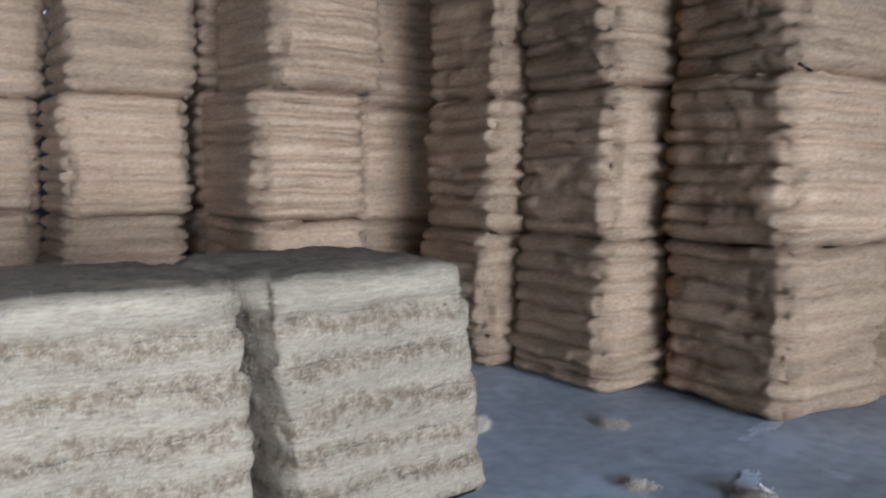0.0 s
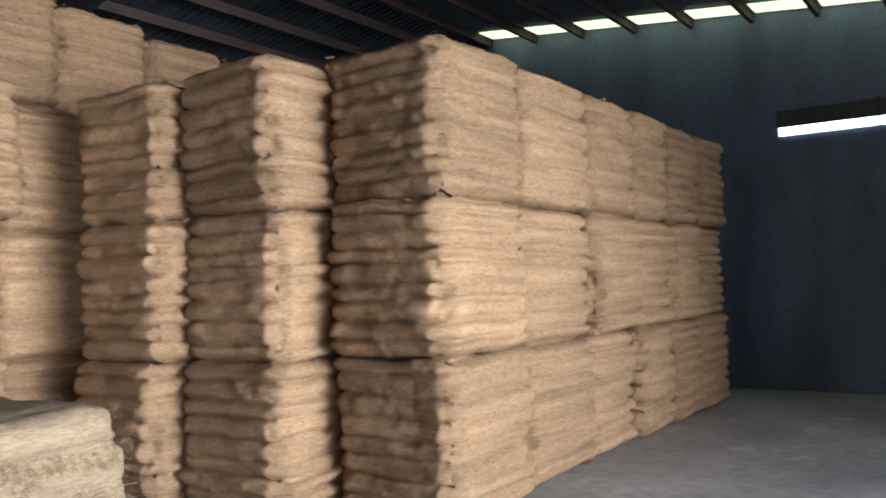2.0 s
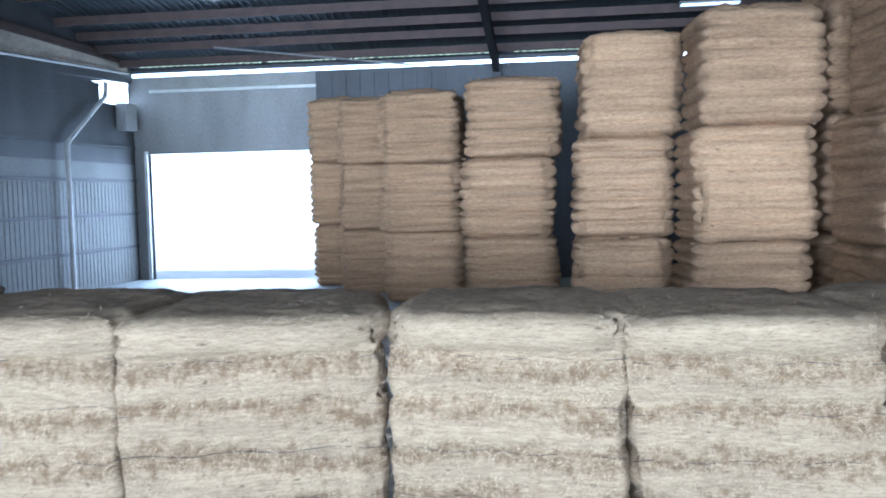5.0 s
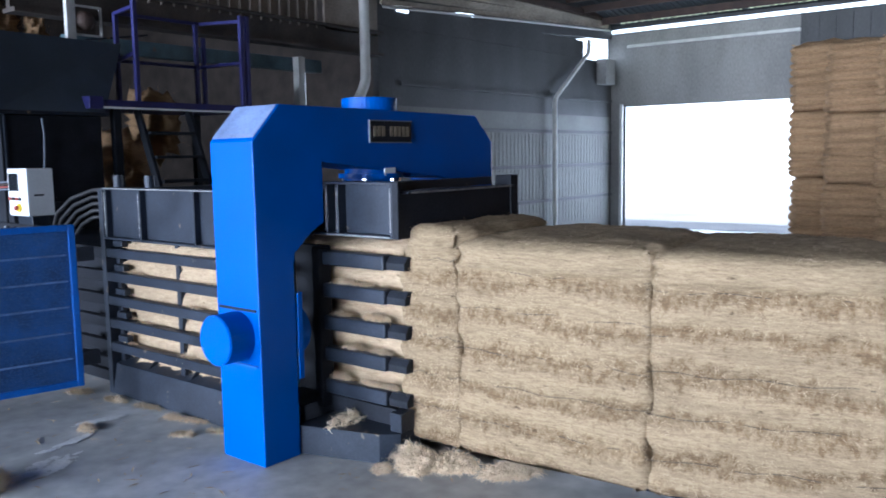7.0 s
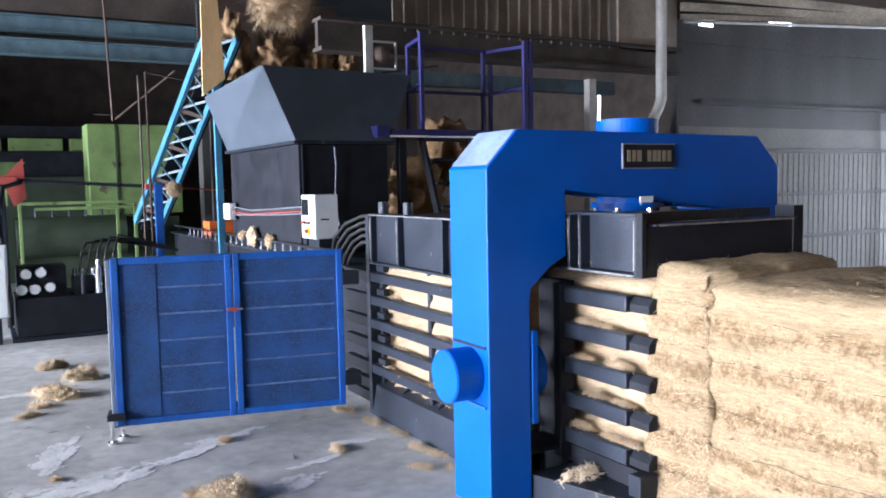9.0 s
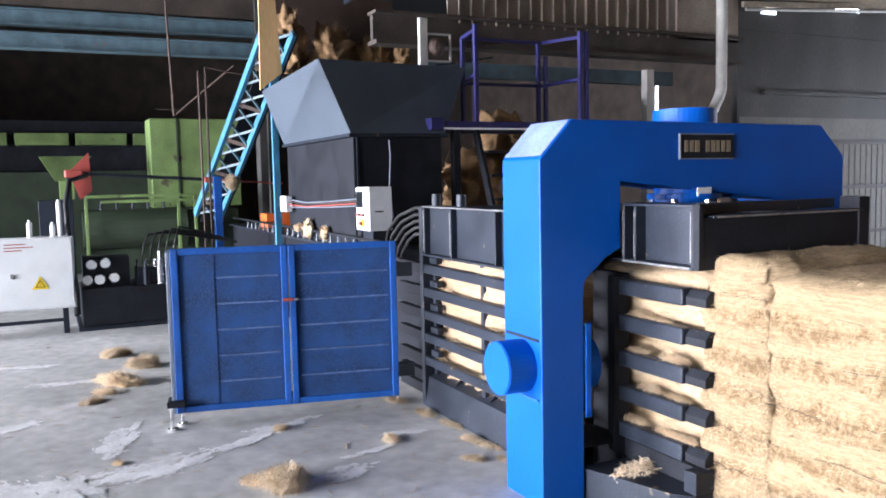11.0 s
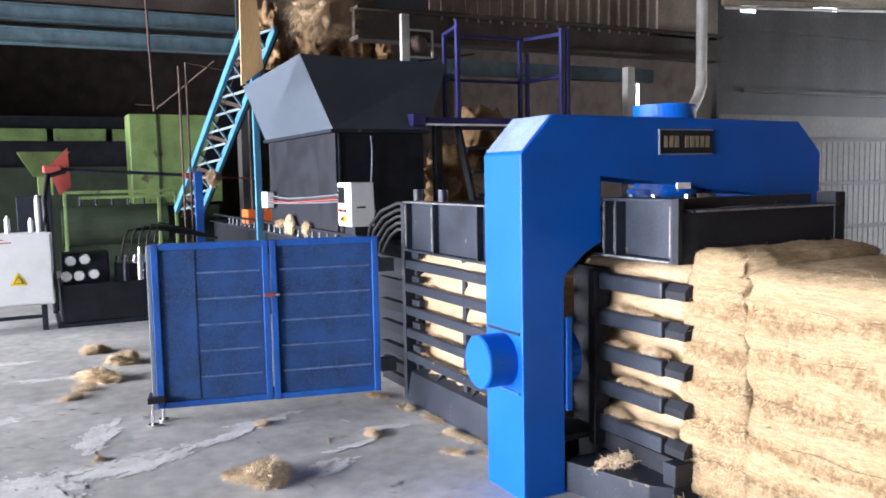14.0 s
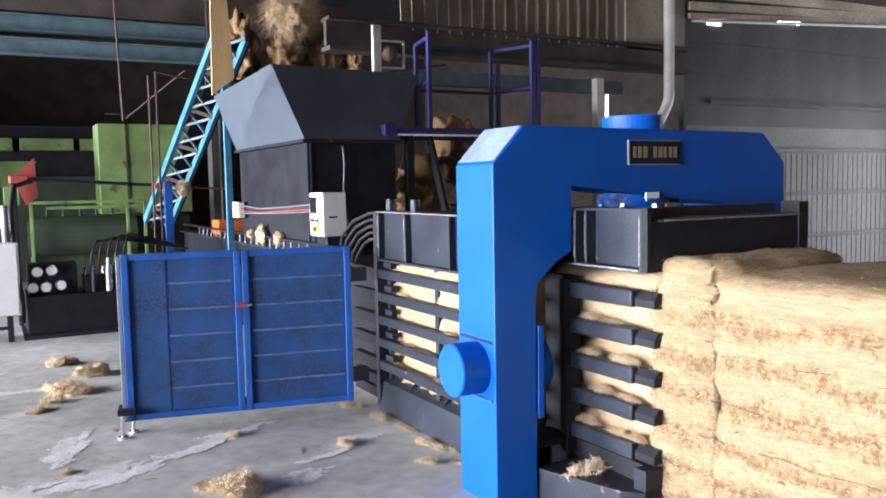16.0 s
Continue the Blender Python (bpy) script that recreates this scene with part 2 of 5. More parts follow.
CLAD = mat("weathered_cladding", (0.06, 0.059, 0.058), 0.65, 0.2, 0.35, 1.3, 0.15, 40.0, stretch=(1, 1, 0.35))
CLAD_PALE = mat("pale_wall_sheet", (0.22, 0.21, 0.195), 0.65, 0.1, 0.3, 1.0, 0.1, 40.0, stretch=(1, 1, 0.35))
ROOF = mat("galvanised_roof_sheet", (0.055, 0.062, 0.065), 0.6, 0.3, 0.3, 1.2, 0.1, 40.0)
RUST = mat("rusty_purlin_steel", (0.06, 0.038, 0.028), 0.75, 0.1, 0.3, 4.0, 0.2, 50.0)
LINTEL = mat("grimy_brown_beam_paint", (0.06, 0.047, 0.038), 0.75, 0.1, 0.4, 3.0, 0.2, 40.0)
# end wall colour made lighter and bluer to stand for haze over it
CLAD_EAST = mat("haze_blued_wall_sheet", (0.125, 0.16, 0.215), 0.65, 0.2, 0.35, 1.3, 0.15, 40.0, stretch=(1, 1, 0.35))
IRON = mat("dark_roof_steel", (0.03, 0.028, 0.027), 0.6, 0.2, 0.3, 4.0, 0.1, 50.0)
SKYLIGHT = glow("translucent_roof_panel", (0.78, 0.82, 0.55), 1.1)
DAYGAP = glow("daylight_window_pane", (0.9, 0.96, 1.0), 6.0)
TUBE = glow("fluorescent_tube", (0.9, 0.95, 1.0), 1.6)
GROUND = mat("sunlit_yard_ground", (0.74, 0.72, 0.68), 0.9, 0.0, 0.2, 0.4, 0.2, 20.0)
LEAF = mat("foliage_green", (0.06, 0.11, 0.03), 0.7, 0.0, 0.4, 3.0, 0.2, 20.0)

# ---------------------------------------------------------------- mesh helpers


def obj(name, bm, material, parent=None, label="", m=None, smooth=False):
    me = bpy.data.meshes.new(name)
    bm.normal_update()
    bm.to_mesh(me)
    bm.free()
    me.materials.append(material)
    if smooth:
        for f in me.polygons:
            f.use_smooth = True
    ob = new(name, me)
    if parent:
        ob.parent = parent
    if m is not None:
        ob.matrix_basis = m
    if label:
        ob["label"] = label
    return ob


def part(name, bm, material, parent, label="", smooth=False):
    return obj(name, bm, material, parent, label, smooth=smooth)


def thing(name, label, category, m=None, group="", kind=""):
    ob = new(name)
    ob.empty_display_size = 0.1
    if m is not None:
        ob.matrix_basis = m
    return tagged(ob, label, category, group, kind)


def box(bm, x0, x1, y0, y1, z0, z1, bev=0.0, m=None):
    mm = Matrix.Translation(((x0 + x1) / 2, (y0 + y1) / 2, (z0 + z1) / 2)) @ Matrix.Diagonal((abs(x1 - x0), abs(y1 - y0), abs(z1 - z0), 1))
    r = bmesh.ops.create_cube(bm, size=1.0, matrix=mm)
    vs = r["verts"]
    if bev > 0:
        es = list({e for v in vs for e in v.link_edges})
        g = bmesh.ops.bevel(bm, geom=es, offset=bev, segments=2, affect="EDGES", profile=0.5)
        vs = list({v for f in g["faces"] for v in f.verts} | {v for v in vs if v.is_valid})
    if m is not None:
        bmesh.ops.transform(bm, matrix=m, verts=vs)
    return bm


def one_box(x0, x1, y0, y1, z0, z1, bev=0.006):
    return box(bmesh.new(), x0, x1, y0, y1, z0, z1, bev)


def bar(bm, a, b, w, h=None, bev=0.0):
    """A straight bar of w by h between two points."""
    a, b = Vector(a), Vector(b)
    d = b - a
    q = d.to_track_quat("X", "Z").to_matrix().to_4x4()
    h = h or w
    return box(bm, 0, d.length, -w / 2, w / 2, -h / 2, h / 2, bev, Matrix.Translation(a) @ q)


def rod(bm, a, b, r, seg=12, r2=None):
    a, b = Vector(a), Vector(b)
    d = b - a
    m = Matrix.Translation((a + b) / 2) @ d.to_track_quat("Z", "Y").to_matrix().to_4x4()
    bmesh.ops.create_cone(bm, cap_ends=True, segments=seg, radius1=r, radius2=r if r2 is None else r2, depth=d.length, matrix=m)
    return bm


def prism(pts, axis, lo, hi, bev=0.0):
    """A closed outline in the plane across an axis, drawn out from lo to hi along it."""
    bm = bmesh.new()
    f = []
    for a, b in pts:
        f.append(bm.verts.new({"x": (lo, a, b), "y": (a, lo, b), "z": (a, b, lo)}[axis]))
    face = bm.faces.new(f)
    ext = bmesh.ops.extrude_face_region(bm, geom=[face])
    v = {"x": (hi - lo, 0, 0), "y": (0, hi - lo, 0), "z": (0, 0, hi - lo)}[axis]
    bmesh.ops.translate(bm, vec=v, verts=[e for e in ext["geom"] if isinstance(e, bmesh.types.BMVert)])
    bmesh.ops.recalc_face_normals(bm, faces=bm.faces)
    if bev:
        bmesh.ops.bevel(bm, geom=list(bm.edges), offset=bev, segments=2, affect="EDGES", profile=0.5)
    return bm


def tube(name, pts, r, material, parent=None, label=""):
    """A bent pipe or hose along points."""
    cu = bpy.data.curves.new(name, "CURVE")
    cu.dimensions, cu.bevel_depth, cu.bevel_resolution, cu.fill_mode = "3D", r, 3, "FULL"
    cu.use_fill_caps = True
    s = cu.splines.new("POLY")
    s.points.add(len(pts) - 1)
    for q, c in zip(s.points, pts):
        q.co = (*c, 1)
    tmp = bpy.data.objects.new(name, cu)
    scene.collection.objects.link(tmp)
    bpy.context.view_layer.update()
    me = bpy.data.meshes.new_from_object(tmp.evaluated_get(bpy.context.evaluated_depsgraph_get()))
    bpy.data.objects.remove(tmp)
    bpy.data.curves.remove(cu)
    me.name = name
    me.materials.clear()
    me.materials.append(material)
    ob = new(name, me)
    if parent:
        ob.parent = parent
    if label:
        ob["label"] = label
    return ob


# ---------------------------------------------------------------- bales


def bale_mesh(name, L, D, H, layers, seed, material, rough=0.012, bulge=0.03, round_=0.07, nu=46, nz_per=6, shear=0.0, soft=0.42, wide=0.28, jut=1.0, pillow=0.0, corner=0.035, warp=0.0):
    """A pressed bale: layers that bulge between the baling seams, ragged corners and a matted top. Base at z 0, centred in x and y."""
    rnd = random.Random(seed)
    off = Vector((rnd.uniform(0, 90), rnd.uniform(0, 90), rnd.uniform(0, 90)))
    cuts = [0.0]
    for i in range(layers):
        cuts.append(cuts[-1] + rnd.uniform(1 - wide, 1 + wide))
    if pillow:
        cuts[-1] = cuts[-2] + pillow
    cuts = [c / cuts[-1] * H for c in cuts]
    push = [[jut * rnd.uniform(-0.022, 0.026) for _ in range(5)] for _ in range(layers)]
    cpush = [[jut * rnd.uniform(-0.06, 0.045) for _ in range(4)] for _ in range(layers)]
    bm = bmesh.new()
    rows = []
    zs = []
    for i in range(layers):
        for k in range(nz_per):
            zs.append((cuts[i] + (cuts[i + 1] - cuts[i]) * k / nz_per, i, k / nz_per))
    zs.append((H, layers - 1, 1.0))
    nl, nd = max(8, round(nu * L / (L + D))), max(8, round(nu * D / (L + D)))
    n = 2 * (nl + nd)

    def outline(k):
        """Point and normal at step k round the rectangle."""
        hx, hy = L / 2, D / 2
        if k < nl:
            return -hx + L * k / nl, -hy, (0, -1)
        if k < nl + nd:
            return hx, -hy + D * (k - nl) / nd, (1, 0)
        if k < 2 * nl + nd:
            return hx - L * (k - nl - nd) / nl, hy, (0, 1)
        return -hx, hy - D * (k - 2 * nl - nd) / nd, (-1, 0)

    for z, i, f in zs:
        row = []
        edge = min(z, H - z)
        inset = round_ * max(0.0, 1 - edge / round_) ** 2 * 0.9
        g = math.sin(math.pi * min(1.0, max(0.0, f)))
        crown = pillow and i == layers - 1
        fat = bulge * (2.4 if crown else 1.0)
        for k in range(n):
            x, y, nn = outline(k)
            # round the upright corners
            cx, cy = L / 2 - abs(x), D / 2 - abs(y)
            c = max(0.0, 1 - (cx + cy) / (0.2 if crown else 0.11))
            q = Vector((x, y, z))
            nv = noise.noise_vector(Vector((x * 3.5, y * 3.5, z * 9.0)) + off) * rough * 1.1 + noise.noise_vector(q * 17.0 + off) * rough * 0.6 + noise.noise_vector(q * 38.0 + off) * rough * 0.45
            if warp:
                nv += noise.noise_vector(Vector((x * 1.5, y * 1.5, z * 2.2)) + off) * warp
                nv += noise.noise_vector(Vector((x * 5.0, y * 5.0, z * 6.5)) + off) * warp * 0.22
            deep = 0.78 + 0.4 * noise.noise(Vector((x * 5.5, y * 5.5, i * 5.0 + round(f) * 5.0)) + off)
            out = fat * (1 - deep * (1 - g ** (0.45 if crown else soft))) - bulge * 0.6 - inset
            ragged = noise.noise(Vector((x * 9, y * 9, z * 14)) + off) * 0.85 * corner * c
            side = (0 if nn[1] < 0 else 2) if nn[1] else (1 if nn[0] > 0 else 3)
            o = out + ragged + push[i][side] + cpush[i][(x > 0) + 2 * (y > 0)] * c - (0.085 * c * c * g if crown else 0.0)
            dx = nn[0] * o - (math.copysign(corner, x) * c)
            dy = nn[1] * o - (math.copysign(corner, y) * c)
            row.append(bm.verts.new((x + dx + nv.x, y + dy + nv.y, z + nv.z * 0.7 - (0.035 * c * c * f if crown else 0.0) + 0.012 * noise.noise(Vector((x * 2, y * 2, i * 3.0)) + off))))
        rows.append(row)
    for a, b in zip(rows, rows[1:]):
        for k in range(n):
            bm.faces.new((a[k], a[(k + 1) % n], b[(k + 1) % n], b[k]))
    # matted top, gridded to the rim; plain base
    rim = rows[-1]
    grid = {}
    for k in range(n):
        i2, j2 = (k, 0) if k < nl else (nl, k - nl) if k < nl + nd else (2 * nl + nd - k, nd) if k < 2 * nl + nd else (0, n - k)
        grid[i2, j2] = rim[k]
    for i2 in range(1, nl):
        for j2 in range(1, nd):
            e = min(i2 / nl, 1 - i2 / nl, j2 / nd, 1 - j2 / nd) * 2
            q = Vector((-L / 2 + L * i2 / nl, -D / 2 + D * j2 / nd, H))
            flat = 0.45 if pillow else 1.0
            h = (0.06 * min(1.0, e * 1.6) if warp else 0.0) + (noise.noise(q * 3.0 + off) * 0.03 + noise.noise(q * 14.0 + off) * 0.014) * flat + (0.012 if pillow else 0.03) * min(1.0, e * 4)
            grid[i2, j2] = bm.verts.new((q.x * (1 - 0.2 / L), q.y * (1 - 0.2 / D), H - 0.012 + h))
    for i2 in range(nl):
        for j2 in range(nd):
            bm.faces.new((grid[i2, j2], grid[i2 + 1, j2], grid[i2 + 1, j2 + 1], grid[i2, j2 + 1]))
    bm.faces.new(rows[0][::-1])
    for v in bm.verts:
        v.co.x += shear * (H / 2 - v.co.z)
    me = bpy.data.meshes.new(name)
    bm.normal_update()
    bm.to_mesh(me)
    bm.free()
    me.materials.append(material)
    for f in me.polygons:
        f.use_smooth = True
    return me


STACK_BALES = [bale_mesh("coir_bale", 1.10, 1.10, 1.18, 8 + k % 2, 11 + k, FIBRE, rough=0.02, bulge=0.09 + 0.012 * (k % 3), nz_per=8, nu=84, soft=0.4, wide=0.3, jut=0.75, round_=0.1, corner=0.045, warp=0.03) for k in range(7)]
bale_count = [0]


def fringe_mesh(seed):
    """Torn pads and strands of fibre along a bale's upright corners, seams and rim."""
    rnd = random.Random(seed)
    bm = bmesh.new()
    L = D = 1.1
    H = 1.18
    for _ in range(22):
        u = rnd.random()
        sx, sy = rnd.choice((-1, 1)), rnd.choice((-1, 1))
        if u < 0.85:
            c = Vector((sx * (L / 2 - 0.03), sy * (D / 2 - 0.03), rnd.uniform(0.03, H)))
        elif u < 0.93:
            c = Vector((rnd.uniform(-L / 2, L / 2), sy * (D / 2 - 0.02), H - rnd.uniform(0.0, 0.03)))
        else:
            c = Vector((sx * (L / 2 - 0.02), rnd.uniform(-D / 2, D / 2), H - rnd.uniform(0.0, 0.03)))
        r = rnd.uniform(0.01, 0.026)
        m = Matrix.Translation(c) @ Euler((rnd.uniform(-0.5, 0.5), rnd.uniform(-0.5, 0.5), rnd.uniform(0, 6))).to_matrix().to_4x4() @ Matrix.Diagonal((r * 1.5, r, r * rnd.uniform(0.25, 0.5), 1))
        made = bmesh.ops.create_icosphere(bm, subdivisions=2, radius=1.0, matrix=m)["verts"]
        for v in made:
            v.co += noise.noise_vector(v.co * 22 + Vector((seed, 0, 0))) * r * 0.8
    for _ in range(420):
        sx, sy = rnd.choice((-1, 1)), rnd.choice((-1, 1))
        u = rnd.random()
        if u < 0.35:
            p, nrm = Vector((sx * L / 2, sy * D / 2, rnd.uniform(0, H))), Vector((sx, sy, 0)).normalized()
        elif u < 0.7:
            p, nrm = Vector((rnd.uniform(-L / 2, L / 2), sy * (D / 2 + 0.01), rnd.uniform(0, H))), Vector((0, sy, 0))
        else:
            p, nrm = Vector((sx * (L / 2 + 0.01), rnd.uniform(-D / 2, D / 2), rnd.uniform(0, H))), Vector((sx, 0, 0))
        d = (nrm * 0.6 + Vector((rnd.gauss(0, 0.6), rnd.gauss(0, 0.6), rnd.gauss(-0.2, 0.6)))).normalized()
        ln = rnd.uniform(0.03, 0.09)
        w = d.cross(Vector((0.2, 0.1, 1))).normalized() * rnd.uniform(0.001, 0.0025)
        p = p - nrm * 0.02
        q, e = p + d * ln * 0.6, p + d * ln - Vector((0, 0, 0.4 * ln))
        a1, a2, b1, b2, t3 = (bm.verts.new(v) for v in (p - w, p + w, q - w, q + w, e))
        bm.faces.new((a1, a2, b2, b1)), bm.faces.new((b1, b2, t3))
    me = bpy.data.meshes.new("ragged_fringe")
    bm.normal_update()
    bm.to_mesh(me)
    bm.free()
    me.materials.append(FIBRE)
    for f in me.polygons:
        f.use_smooth = True
    return me


FRINGES = [fringe_mesh(700 + k) for k in range(5)]


def stack_bale(x, y, z, w=1.1, d=1.1, h=1.18, yaw=0.0, tilt=0.0, label="brown pressed coir bale stacked among others", group="stacked coir bales"):
    """x, y: middle of the base."""
    k = bale_count[0]
    bale_count[0] += 1
    rj = random.Random(900 + k)
    x, y, yaw, tilt = x + rj.uniform(-0.035, 0.035), y + rj.uniform(-0.04, 0.04), yaw + rj.uniform(-2.0, 2.0), tilt + rj.uniform(-0.8, 0.8)
    ob = new("coir_bale", STACK_BALES[(k * 5 + k // 7) % 7])
    ob.matrix_basis = pose(x, y, z, tilt, 0, yaw + (180 if k % 2 else 0)) @ Matrix.Diagonal((w / 1.1, d / 1.1, h / 1.18, 1))
    fr = new("ragged_fringe", FRINGES[k % 5])
    fr.parent = ob
    tagged(fr, "torn fibre fringe", kind="stuff")
    return tagged(ob, label, "bale", group)

# ---------------------------------------------------------------- building
XE, XW, XA, YN, YS = 16.75, -5.3, -17.6, 14.5, -12.0      # east, west, annex end, north walls and south front
RIDGE_Y, RIDGE_Z, EAVE_N = 6.0, 6.25, 4.55
SLOPE_S, SLOPE_N = 1.5 / 14.0, (RIDGE_Z - EAVE_N) / (YN - RIDGE_Y)


def roof_z(y):
    return RIDGE_Z - (y - RIDGE_Y) * SLOPE_N if y > RIDGE_Y else RIDGE_Z - (RIDGE_Y - y) * SLOPE_S


def wall(name, bm, material, label):
    return tagged(obj(name, bm, material), label, "wall", kind="structure")


tagged(obj("floor", one_box(XA, XE + 0.3, YS, YN + 0.3, -0.15, 0.0, 0), CONCRETE), "worn grey concrete floor with pale streaks and dust", "floor", kind="structure")
tagged(obj("ground", one_box(-400, 400, -400, 400, -0.4, -0.16, 0), GROUND), "bright bare yard ground outside the shed", "ground", kind="structure")

DX0, DX1, DZ = -4.99, -1.22, 2.72
wall("wall_north", one_box(DX1, XE, YN, YN + 0.12, 0, 4.36, 0), CLAD, "dark sheet-clad wall beside the loading doorway")
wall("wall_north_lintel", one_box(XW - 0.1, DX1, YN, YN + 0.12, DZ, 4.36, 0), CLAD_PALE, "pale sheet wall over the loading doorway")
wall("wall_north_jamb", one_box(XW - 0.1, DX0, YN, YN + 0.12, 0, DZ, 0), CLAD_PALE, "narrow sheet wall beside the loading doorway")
wall("wall_north_eave", one_box(XW - 0.1, XE, YN + 0.002, YN + 0.12, 4.45, 4.53, 0), CLAD, "dark sheet strip under the eave")
bm = prism([(YS, 0), (YN, 0), (YN, EAVE_N), (RIDGE_Y, RIDGE_Z), (YS, roof_z(YS))], "x", XE, XE + 0.12)
wall("wall_east", bm, CLAD_EAST, "dark end wall of the bale store")
wall("wall_west", one_box(XW - 0.12, XW, 6.72, YN, 0, 3.72, 0), CLAD, "dark sheet wall with horizontal rails")
wall("wall_west_strip", one_box(XW - 0.12, XW, 6.72, 13.2, 3.724, 4.09, 0), CLAD, "dark sheet strip below the roof gap")
wall("wall_west_upper", prism([(6.72, 4.07), (11.5, 4.09), (YN, 4.25), (YN, 4.55), (6.72, 6.0)], "x", XW - 0.12, XW), CLAD, "dark sheet wall under the roof")
# south side is out of view: walls added to bound the incoming light
wall("wall_south_east", one_box(12.1, XE, YS - 0.12, YS, 0, 4.4, 0), CLAD, "assumed dark sheet wall beside the open front")
wall("wall_south_post", one_box(-2.9, -1.6, YS - 0.12, YS, 0, 4.4, 0), CLAD, "assumed dark sheet wall between the open fronts")
wall("wall_south_annex", one_box(XA, -9.7, YS - 0.12, YS, 0, 4.4, 0), CLAD, "assumed dark sheet wall closing the machine hall")
wall("wall_south_lintel", one_box(-9.7, 12.1, YS - 0.122, YS - 0.002, 4.15, 4.42, 0), CLAD, "assumed dark sheet strip over the open front")
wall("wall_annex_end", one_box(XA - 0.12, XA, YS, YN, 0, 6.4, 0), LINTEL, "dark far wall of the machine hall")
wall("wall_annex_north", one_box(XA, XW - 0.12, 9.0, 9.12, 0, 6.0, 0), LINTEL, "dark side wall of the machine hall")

bm = bmesh.new()
for ya, yb in ((YS - 0.6, RIDGE_Y), (RIDGE_Y, YN + 0.6)):
    vs = [bm.verts.new(p) for p in ((XA, ya, roof_z(ya)), (XE + 0.3, ya, roof_z(ya)), (XE + 0.3, yb, roof_z(yb)), (XA, yb, roof_z(yb)))]
    bm.faces.new(vs)
bmesh.ops.solidify(bm, geom=list(bm.faces), thickness=-0.03)
# upright ribs of the roof sheets
for i in range(150):
    x = -5.0 + i * 0.145
    for ya, yb in ((RIDGE_Y, YN + 0.5),):
        bar(bm, (x, ya, roof_z(ya) - 0.01), (x, yb, roof_z(yb) - 0.01), 0.03, 0.03)
tagged(obj("ceiling", bm, ROOF), "grey ribbed metal sheet roof on rusty purlins", "roof", kind="structure")


def purlin(y, x0=XW, x1=XE):
    z = roof_z(y) - 0.1
    bm = prism([(y - 0.006, z - 0.08), (y + 0.055, z - 0.08), (y + 0.055, z - 0.07), (y + 0.004, z - 0.07), (y + 0.004, z + 0.06), (y + 0.055, z + 0.06), (y + 0.055, z + 0.07), (y - 0.006, z + 0.07)], "x", x0, x1)
    tagged(obj("purlin", bm, RUST), "rusty steel channel purlin under the roof sheets", "purlin", "roof purlins", "structure")


for y in (6.4, 7.25, 8.06, 8.85, 9.85, 10.74, 11.76, 12.45, 13.09, 13.9):
    purlin(y)
for i in range(19):
    purlin(5.5 - i * 0.92)
for x in (2.57, 10.1):
    for ya, yb in ((YS, RIDGE_Y), (RIDGE_Y, YN)):
        bm = bmesh.new()
        za, zb = roof_z(ya) - 0.32, roof_z(yb) - 0.32
        bar(bm, (x, ya, za), (x, yb, zb), 0.012, 0.22)
        bar(bm, (x, ya, za - 0.11), (x, yb, zb - 0.11), 0.13, 0.014)
        bar(bm, (x, ya, za + 0.11), (x, yb, zb + 0.11), 0.13, 0.014)
        tagged(obj("rafter", bm, IRON), "dark steel rafter under the roof", "rafter", "roof rafters", "structure")
    tagged(obj("column", one_box(x - 0.09, x + 0.09, YN - 0.2, YN - 0.02, 0, 4.3, 0), IRON), "dark steel column at the wall", "column", "roof columns", "structure")
for a, b in (((-0.7, 8.21), (2.5, 9.26)), ((-1.93, 11.04), (2.5, 9.3)), ((-2.79, 13.0), (0.9, 14.4)), ((-4.5, 9.0), (-1.93, 11.04))):
    bm = bmesh.new()
    rod(bm, (*a, roof_z(a[1]) - 0.2), (*b, roof_z(b[1]) - 0.2), 0.018, 8)
    tagged(obj("roof_brace", bm, CLAD_PALE), "grey thin steel roof brace rod", "brace", "roof braces", "structure")


def skylight(x0, x1, y0, y1, label="pale green translucent roof panel letting daylight in"):
    bm = bmesh.new()
    n = max(2, int((x1 - x0) / 0.076))
    lo, hi = [], []
    for i in range(n + 1):
        x = x0 + (x1 - x0) * i / n
        d = -0.045 - 0.012 * (i % 2)
        lo.append(bm.verts.new((x, y0, roof_z(y0) + d)))
        hi.append(bm.verts.new((x, y1, roof_z(y1) + d)))
    for i in range(n):
        bm.faces.new((lo[i], hi[i], hi[i + 1], lo[i + 1]))
    bmesh.ops.solidify(bm, geom=list(bm.faces), thickness=0.006)
    tagged(obj("skylight", bm, SKYLIGHT), label, "skylight", "translucent roof panels", "structure")


for i in range(9):
    y1 = 5.45 - i * 0.92
    skylight(16.2, 16.72, y1 - 0.86, y1)
for x0, x1 in ((-5.0, -2.3), (-2.2, 0.1), (0.15, 2.6), (2.9, 4.6), (4.7, 7.5)):
    skylight(x0, x1, 13.92, 14.3)


def glow_pane(name, bm, label):
    return tagged(obj(name, bm, DAYGAP), label, "window", kind="structure")


glow_pane("window_1", one_box(XW, XE, YN + 0.03, YN + 0.05, 4.37, 4.44, 0), "narrow bright daylight gap under the eave")
glow_pane("window_2", one_box(XW - 0.08, XW - 0.04, 13.25, 14.38, 3.74, 4.04, 0), "bright high window at the wall's corner")
